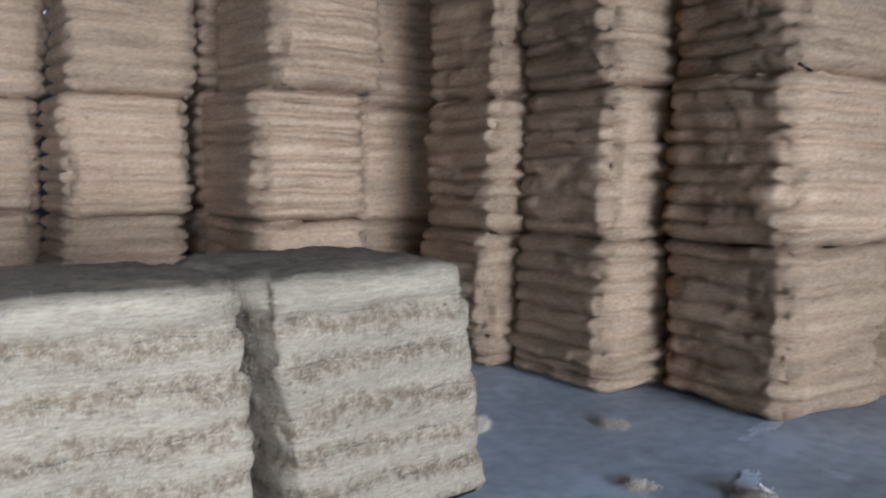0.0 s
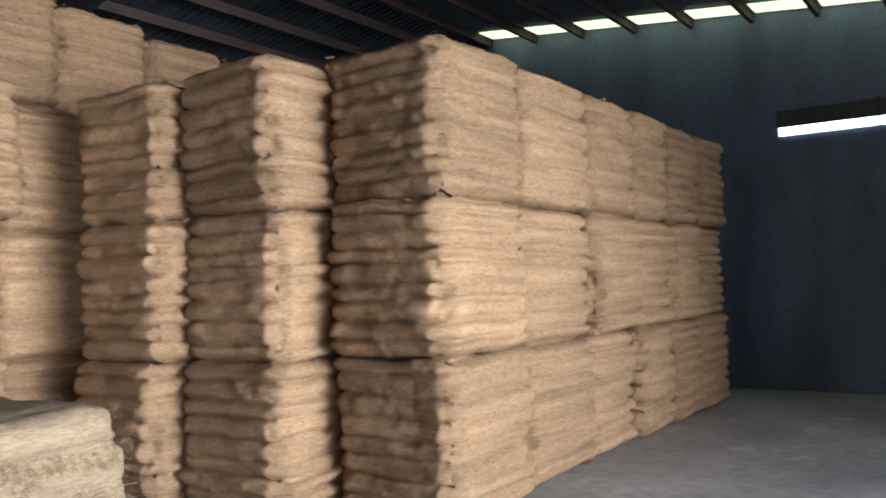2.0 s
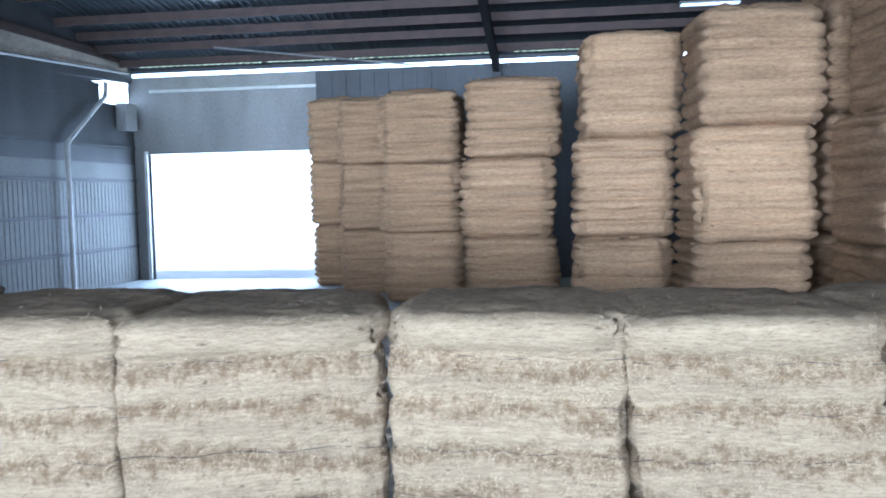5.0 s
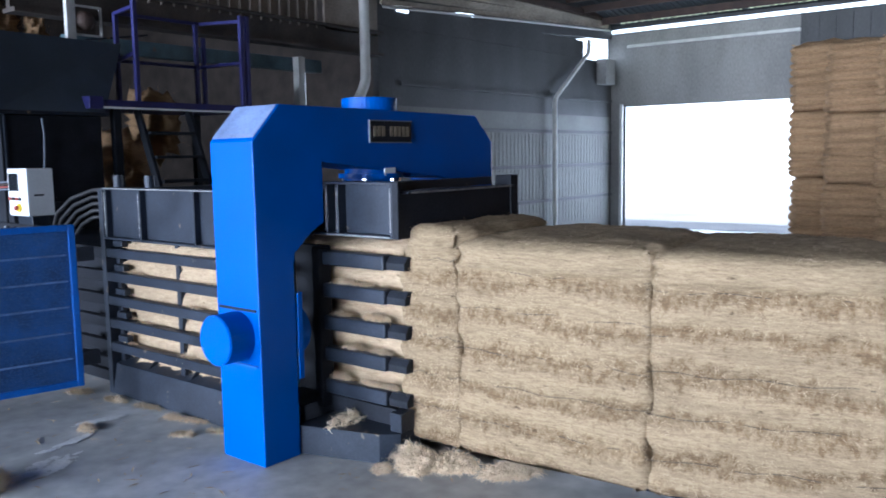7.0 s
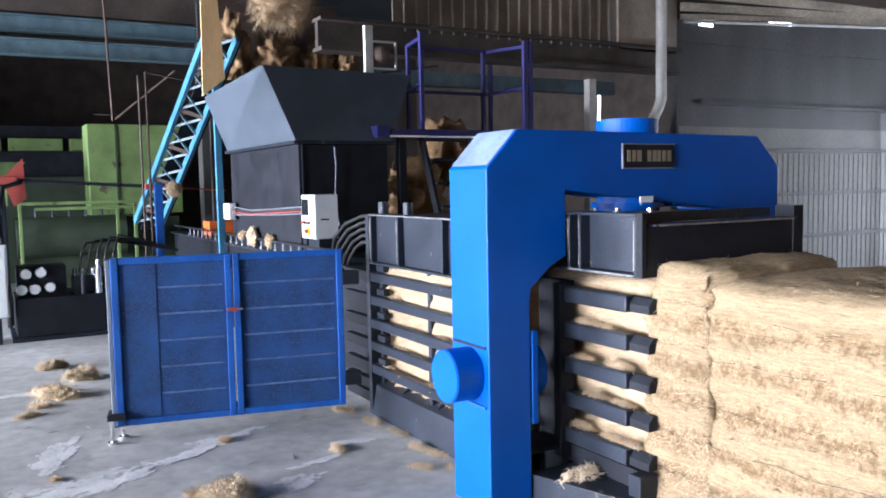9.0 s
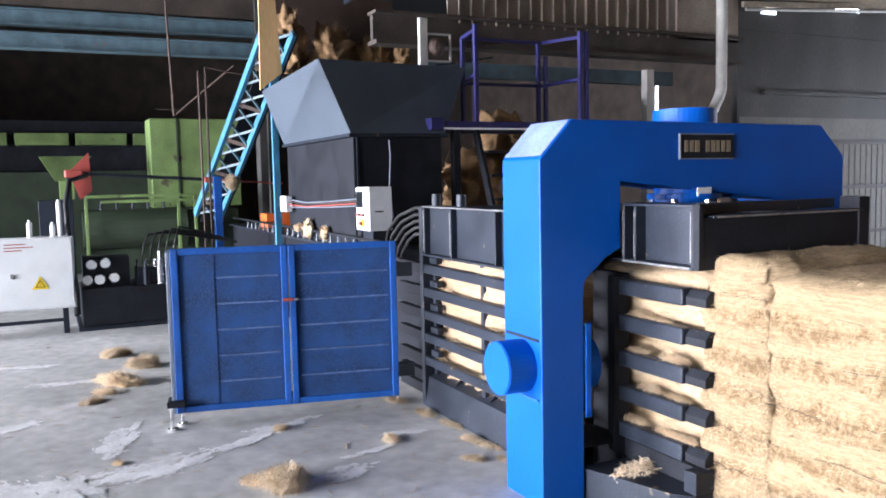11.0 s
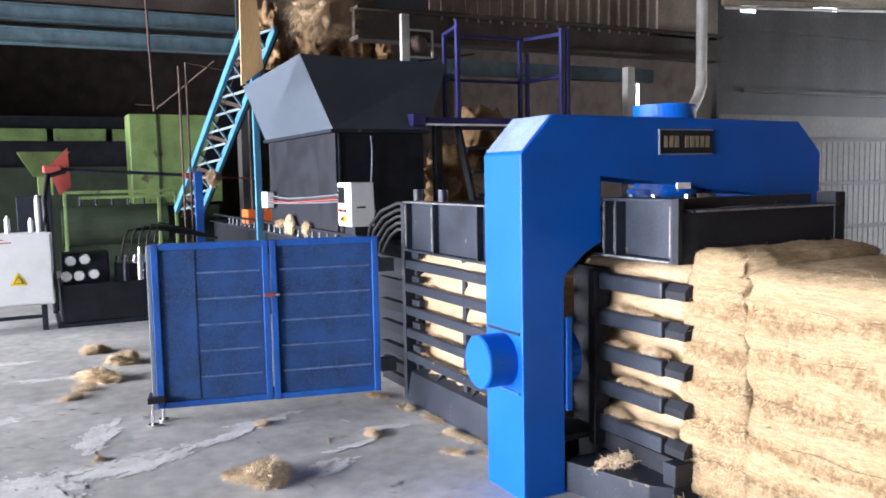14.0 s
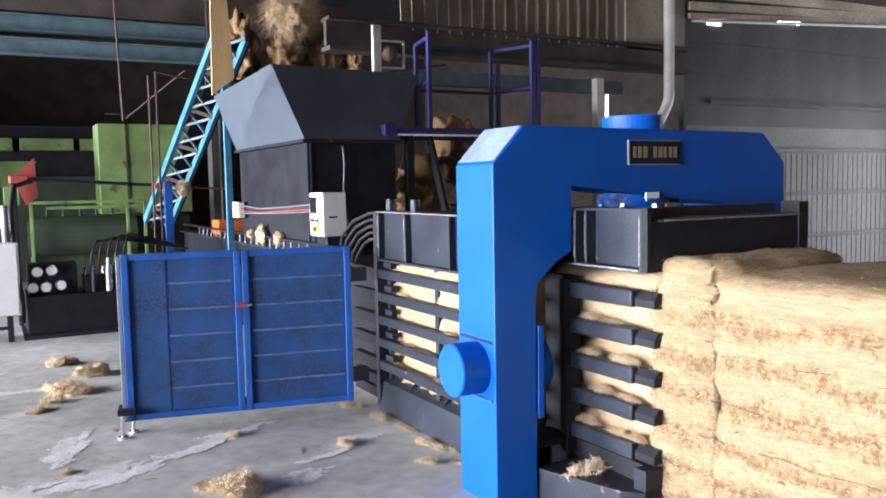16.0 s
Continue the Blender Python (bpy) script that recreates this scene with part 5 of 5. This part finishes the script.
for y, r, h in ((-0.55, 0.045, 0.4), (-0.72, 0.03, 0.28), (-0.46, 0.03, 0.34)):
    bm = bmesh.new()
    rod(bm, (-7.08, y, 0.5), (-7.08, y, 0.5 + h * 0.8), r, 16)
    rod(bm, (-7.08, y, 0.5 + h * 0.8), (-7.08, y, 0.5 + h), r * 0.5, 12)
    part("accumulator", bm, CHROME if r > 0.04 else STEEL, pump)
for k in range(4):
    bm = bmesh.new()
    rod(bm, (-7.2, -0.8 + 0.1 * k, 0.7), (-7.2, -0.8 + 0.1 * k, 0.8), 0.02, 10)
    part("valve", bm, CHROME, pump)
for k in range(5):
    y = -0.75 + 0.09 * k
    tube("hose", [(-7.2, y, 0.75), (-7.1, y + 0.03, 1.0), (-7.2, y + 0.1, 1.1 + 0.02 * k), (-7.3, y + 0.4, 1.1), (-7.2, 0.42, 0.95)], 0.013, RUBBER, pump, "black hydraulic hose")
tube("hose", [(-7.1, -1.5, 0.2), (-7.02, -1.5, 0.5), (-7.05, -1.55, 0.95), (-7.3, -1.56, 1.5), (-7.5, -1.5, 1.78), (-7.8, -1.3, 1.84)], 0.03, RUBBER, pump, "black hydraulic hose")

# pipe run across the hall
pr = thing("pipe_run", "dark pipe run with red elbows across the hall", "pipe", pose(0, -0.47, 0.04))
bm = bmesh.new()
rod(bm, (-8.0, -1.3, 1.83), (-8.0, 0.35, 1.72), 0.022, 10)
for k in range(5):
    y = -1.2 + 0.36 * k
    rod(bm, (-8.0, y, 1.83 - 0.067 * (y + 1.3)), (-8.0, y + 0.02, 1.83 - 0.067 * (y + 1.3)), 0.032, 10)
part("pipe", bm, STEEL, pr)
bm = bmesh.new()
rod(bm, (-8.0, 0.35, 1.72), (-8.0, 1.3, 1.65), 0.012, 8)
part("thin_pipe", bm, RED, pr)
part("elbow", one_box(-8.05, -7.95, -1.5, -1.28, 1.78, 1.88, 0.02), RED, pr)
part("elbow", one_box(-8.04, -7.96, 0.22, 0.4, 1.68, 1.76, 0.015), RED, pr)
part("drop_pipe", one_box(-8.03, -7.97, -1.48, -1.42, 0.0, 1.78, 0.01), STEEL, pr)
part("red_sheet", prism([(-1.45, 1.85), (-1.2, 2.1), (-1.18, 1.6), (-1.32, 1.5)], "x", -8.12, -8.1), RED, pr, "dull red sheet guard")
hob = new("fibre_tuft", tuft_mesh("fibre_tuft", 0.11, 0.11, 0.12, 301))
hob.matrix_basis = pose(-7.95, 0.12, 1.73)
tagged(hob, "tuft of coir caught on the thin pipe", "fibre heap", "loose fibre heaps")

# green machine
gm = thing("green_machine", "green fibre machine with tall panel and pipe frame", "machine", pose(0, -0.57, 0.05))
part("tall_panel", one_box(-10.6, -10.0, -0.12, 1.25, 1.3, 2.68, 0.01), GREEN, gm, "tall light green sheet panel")
part("panel_strip", one_box(-9.998, -9.985, 0.27, 0.3, 1.3, 2.68, 0), GREEN_DARK, gm)
part("lower_body", one_box(-10.6, -10.05, -1.1, 1.2, -0.05, 1.25, 0.01), GREEN_DARK, gm)
bm = bmesh.new()
rod(bm, (-10.0, -1.15, 1.0), (-10.0, 0.35, 1.0), 0.3, 28)
part("drum", bm, GREEN_DARK, gm)
for a, b in (((-9.6, -1.1, 1.5), (-9.6, 0.45, 1.5)), ((-9.6, -1.1, 0.0), (-9.6, -1.1, 1.5)), ((-9.6, 0.45, 0.0), (-9.6, 0.45, 1.5)), ((-9.6, 0.2, 0.0), (-9.6, 0.2, 1.4)), ((-9.6, -0.9, 1.42), (-9.6, 0.4, 1.42))):
    bm = bmesh.new()
    bar(bm, a, b, 0.045, 0.045, 0.004)
    part("frame_bar", bm, GREEN, gm)
for k in range(6):
    bm = bmesh.new()
    rod(bm, (-9.6, -0.9 + 0.22 * k, 1.3), (-9.6, -0.9 + 0.22 * k, 1.42), 0.02, 8)
    part("valve", bm, STEEL, gm)
gh = thing("green_hopper", "small green feed hopper on a blue-grey stand", "hopper", pose(0, -0.55, 0.07))
bm = bmesh.new()
va = [bm.verts.new(p) for p in ((-10.2, -1.5, 1.72), (-9.9, -1.5, 1.72), (-9.9, -1.3, 1.72), (-10.2, -1.3, 1.72))]
vb = [bm.verts.new(p) for p in ((-10.4, -1.7, 2.08), (-9.8, -1.7, 2.08), (-9.8, -1.0, 2.08), (-10.4, -1.0, 2.08))]
for k in range(4):
    bm.faces.new((va[k], va[(k + 1) % 4], vb[(k + 1) % 4], vb[k]))
bmesh.ops.solidify(bm, geom=list(bm.faces), thickness=0.015)
part("funnel", bm, GREEN, gh)
part("throat", one_box(-10.2, -9.9, -1.45, -1.25, 1.45, 1.72, 0.005), GREEN, gh)
part("stand", one_box(-10.25, -9.85, -1.75, -1.35, -0.07, 1.44, 0.01), STEEL, gh)
far = thing("far_machine", "long dim green machine at the hall's far end", "machine")
part("bed", one_box(-15.0, -14.0, -6.0, 0.6, 0.0, 2.0, 0.02), GREEN_DARK, far)
for k in range(6):
    y = -5.8 + k * 1.05
    part("cover", one_box(-14.3, -13.98, y, y + 0.93, 2.5, 2.73, 0.01), GREEN, far, "dull green machine cover")
part("upper_body", one_box(-15.0, -14.31, -6.0, 0.6, 2.0, 3.0, 0.02), BLACK, far)

# inclined conveyor up to the hopper
SKY_BLUE = mat("sky_blue_paint", (0.05, 0.19, 0.31), 0.5, 0.0, 0.2, 4.0, 0.05, 60.0, spot=((0.25, 0.2, 0.15), 9.0, 0.66))
conv = thing("inclined_conveyor", "pale blue lattice conveyor rising to the hopper", "conveyor")
C0, C1 = Vector((-9.3, -0.17, 1.25)), Vector((-6.45, 0.28, 3.6))
side = Vector((0.16, 0.3, -0.12))
for o, r in ((Vector((0, 0, 0)), 0.06), (side, 0.06)):
    bm = bmesh.new()
    bar(bm, C0 + o, C1 + o, 0.05, 0.1, 0.004)
    part("chord", bm, SKY_BLUE, conv)
N = 11
for k in range(N):
    a, b = C0.lerp(C1, k / N), C0.lerp(C1, (k + 1) / N) + side
    bm = bmesh.new()
    bar(bm, a, b, 0.03, 0.03)
    part("lattice", bm, PALE_BLUE, conv)
    bm = bmesh.new()
    bar(bm, C0.lerp(C1, k / N) + side, C0.lerp(C1, (k + 1) / N), 0.03, 0.03)
    part("lattice", bm, PALE_BLUE, conv)
    if k % 2:
        bm = bmesh.new()
        bar(bm, C0.lerp(C1, k / N), C0.lerp(C1, k / N) + side, 0.035, 0.05)
        part("cleat", bm, RUST, conv)
bm = bmesh.new()
bar(bm, C0 + side * 0.5 + Vector((-0.15, 0.1, -0.05)), C1 + side * 0.5 + Vector((-0.15, 0.1, -0.05)), 0.36, 0.02)
part("belt", bm, BLACK, conv)
part("post", one_box(-6.68, -6.62, 0.36, 0.44, 0.0, 3.0, 0.004), SKY_BLUE, conv, "sky blue upright post")
part("post", one_box(-7.53, -7.46, -0.22, -0.12, 0.0, 1.8, 0.004), BLUE_DULL, conv)
part("board", prism([(0.158, 3.95), (0.35, 3.95), (0.408, 2.997), (0.139, 2.79)], "x", -6.27, -6.24, 0.004), PALE_BOARD, conv, "pale plywood side board")
# head of the feed conveyor above the hopper, where the fibre drops from
head = thing("feed_head", "dark conveyor head above the hopper", "conveyor")
bm = bmesh.new()
rod(bm, (-5.9, 0.4, 4.35), (-5.9, 1.6, 4.35), 0.16, 24)
part("roller", bm, BLACK, head)
part("bed", one_box(-7.4, -5.9, 0.4, 1.6, 4.2, 4.24, 0.004), BLACK, head)
for y in (0.36, 1.61):
    part("side_plate", one_box(-7.4, -5.8, y, y + 0.03, 4.1, 4.55, 0.004), STEEL, head)
for y in (0.4, 1.58):
    part("hanger", one_box(-6.9, -6.86, y, y + 0.03, 4.55, roof_z(1.0) + 0.2, 0), STEEL, head)

# raw fibre banked on a deck behind the hopper
deck = thing("fibre_deck", "rusty steel deck carrying raw coir behind the hopper", "platform")
part("deck_plate", one_box(-8.3, -7.1, 0.65, 2.7, 3.05, 3.1, 0.004), RUST, deck)
for x in (-8.25, -7.2):
    for y in (0.7, 2.6):
        part("leg", one_box(x, x + 0.08, y, y + 0.08, 0.0, 3.05, 0.004), IRON, deck)
part("back_board", one_box(-8.3, -8.26, 0.65, 2.7, 3.1, 4.4, 0.004), RUST, deck)
for k, (x, y, sx, sy, sz) in enumerate(((-7.8, 0.95, 0.4, 0.3, 0.75), (-7.7, 1.5, 0.4, 0.42, 0.6), (-7.75, 2.1, 0.4, 0.4, 0.5), (-7.5, 2.5, 0.25, 0.2, 0.4))):
    ob = new("fibre_tuft", tuft_mesh("fibre_tuft", sx, sy, sz, 360 + k, 900))
    ob.data.materials[0] = FIBRE
    ob.matrix_basis = pose(x, y, 3.1 + sz * 0.6)
    tagged(ob, "dusty brown bank of raw coir on the deck", "fibre heap", "raw fibre heaps")

for a, b, r in (((-7.5, -0.26, 0.0), (-7.5, -0.26, 3.2), 0.016), ((-7.5, -0.35, 0.0), (-7.5, -0.35, 3.15), 0.014), ((-7.5, -0.26, 3.2), (-7.5, 0.25, 3.12), 0.012), ((-8.0, -0.6, 2.62), (-8.0, -0.68, 5.53), 0.016), ((-8.0, -0.57, 2.64), (-7.6, 0.13, 3.25), 0.014), ((-8.0, -0.82, 2.7), (-8.0, -0.45, 2.7), 0.01)):
    bm = bmesh.new()
    rod(bm, a, b, r, 8)
    tagged(obj("hall_pipe", bm, RUST), "thin rusty pipe standing in the hall", "pipe", "thin hall pipes")
tagged(obj("orange_crate", one_box(-8.5, -8.15, 0.62, 1.0, 1.06, 1.26, 0.01), ORANGE), "orange plastic crate behind the press", "crate")

# service platform with ladder
pl = thing("service_platform", "violet blue steel service platform with handrails", "platform", pose(0.12, -0.36, 0.02))
part("deck", one_box(-5.1, -4.15, 1.82, 3.6, 2.2, 2.27, 0.003), PURPLE, pl)
part("edge", one_box(-4.148, -4.13, 1.80, 3.62, 2.185, 2.205, 0.002), WHITE, pl, "thin white deck edge")
part("corner_block", one_box(-4.3, -4.13, 1.66, 1.80, 2.18, 2.3, 0.005), PURPLE, pl)
for x, y, z in ((-4.18, 2.2, 3.26), (-4.18, 3.5, 3.26), (-4.18, 3.58, 3.26), (-4.95, 2.45, 3.26), (-4.95, 3.45, 3.26), (-4.95, 3.55, 3.1)):
    part("stanchion", one_box(x - 0.022, x + 0.022, y - 0.022, y + 0.022, 2.24, z, 0.003), PURPLE, pl)
for a, b in (((-4.95, 2.45, 3.25), (-4.95, 3.55, 3.25)), ((-4.95, 2.45, 2.75), (-4.95, 3.55, 2.75)), ((-4.18, 3.52, 3.2), (-4.95, 3.5, 3.25)), ((-4.18, 2.2, 3.2), (-4.95, 2.45, 3.25)), ((-4.18, 2.2, 2.75), (-4.95, 2.45, 2.75)), ((-4.18, 3.52, 2.75), (-4.95, 3.5, 2.75))):
    bm = bmesh.new()
    bar(bm, a, b, 0.035, 0.035, 0.003)
    part("handrail", bm, PURPLE, pl)
for y in (1.95, 3.4):
    part("leg", one_box(-4.3, -4.22, y, y + 0.08, -0.02, 2.2, 0.004), BLACK, pl)
    part("leg", one_box(-5.05, -4.97, y, y + 0.08, -0.02, 2.2, 0.004), BLACK, pl)
for y in (2.25, 2.85):
    bm = bmesh.new()
    bar(bm, (-3.4, y, 0.0), (-4.3, y, 2.2), 0.04, 0.09, 0.004)
    part("ladder_side", bm, BLACK, pl)
for k in range(8):
    f = (k + 1) / 9
    part("ladder_tread", one_box(-3.4 - 0.9 * f - 0.09, -3.4 - 0.9 * f + 0.09, 2.27, 2.83, 2.2 * f - 0.015, 2.2 * f + 0.015, 0.003), BLACK, pl)
# brown sacks and fibre heaped behind the ladder
for k, (x, y, z, sx, sy, sz) in enumerate(((-6.2, 2.6, 0.45, 0.6, 0.5, 0.9), (-6.0, 3.4, 0.4, 0.5, 0.5, 0.85), (-6.4, 3.0, 1.5, 0.5, 0.6, 0.7), (-6.6, 3.6, 2.2, 0.5, 0.5, 0.6), (-6.2, 2.2, 2.6, 0.35, 0.35, 0.3))):
    ob = new("fibre_tuft", tuft_mesh("fibre_tuft", sx, sy, sz, 320 + k, 700))
    ob.data.materials[0] = FIBRE
    ob.matrix_basis = pose(x, y, z)
    tagged(ob, "tall brown heap of raw coir behind the ladder", "fibre heap", "raw fibre heaps")
fan = thing("cage_lamp", "pale caged work lamp on a short post", "lamp", pose(0.55, -0.70, -0.09))
part("post", one_box(-5.64, -5.58, 2.36, 2.46, 2.9, 3.6, 0.006), PVC, fan)
for z in (3.12, 3.42):
    part("cage_bar", one_box(-5.62, -5.59, 2.38, 2.76, z, z + 0.02, 0.002), PVC, fan)
for y in (2.38, 2.74):
    part("cage_bar", one_box(-5.62, -5.59, y, y + 0.02, 3.12, 3.44, 0.002), PVC, fan)
bm = bmesh.new()
bmesh.ops.create_uvsphere(bm, u_segments=16, v_segments=10, radius=0.11, matrix=Matrix.Translation((-5.62, 2.57, 3.28)))
part("shade", bm, RUST, fan)
bm = bmesh.new()
bar(bm, (-5.6, 2.56, 3.08), (-5.6, 3.3, 3.2), 0.02, 0.02)
part("arm", bm, STEEL, fan)

# glowing white sheet that stands for the overexposed distance beyond the doorway
tagged(obj("backdrop", one_box(-60, 30, 45.0, 45.2, -0.3, 25, 0), glow("yard_glare_glow", (0.95, 0.98, 1.0), 3.2)), "glowing white backdrop for the glare of the sunlit yard", "backdrop", kind="structure")

# ---------------------------------------------------------------- falling fibre
CLUMPS = []
for k, (x, y, s) in enumerate(((-5.35, 0.95, 0.28), (-5.2, 0.75, 0.34), (-5.35, 0.85, 0.36), (-5.3, 0.75, 0.34), (-5.3, 0.7, 0.3), (-5.45, 0.62, 0.36), (-5.3, 0.72, 0.34), (-5.15, 0.85, 0.28), (-5.25, 0.78, 0.36), (-5.2, 0.8, 0.22), (-5.3, 0.78, 0.33))):
    ob = new("falling_fibre", tuft_mesh("falling_fibre", s * 1.15, s * 1.05, s * 0.95, 500 + k, 4500))
    ob.data.materials[0] = FIBRE_PALE
    tagged(ob, "brown clump of loose coir dropping into the hopper", "fibre clump", "falling fibre clumps")
    CLUMPS.append((ob, x + 0.32, y - 0.11, s))
DROPS = (8.15, 8.75, 9.1, 10.4, 11.55, 12.0, 12.22, 13.17, 13.7, 14.62, 15.72)


def motions():
    """Clumps tip off the conveyor head one by one and fall into the hopper."""
    for (ob, x, y, s), t in zip(CLUMPS, DROPS):
        top, low = 4.05 + s, 2.3
        rows = [(0.0, pose(x - 0.55, y, top, 0, 0, 0)), (max(0.1, t - 0.5), pose(x - 0.5, y, top, 0, 5, 0)), (t, pose(x, y, 3.85, 10, 20, 5)), (t + 0.35, pose(x + 0.1, y, 3.35, 18, 35, 10)), (t + 0.6, pose(-5.3, 1.0, low, 25, 45, 15)), (max(t + 0.8, 16.0), pose(-5.3, 1.0, low, 25, 45, 15))]
        walk(ob, rows)


motions()
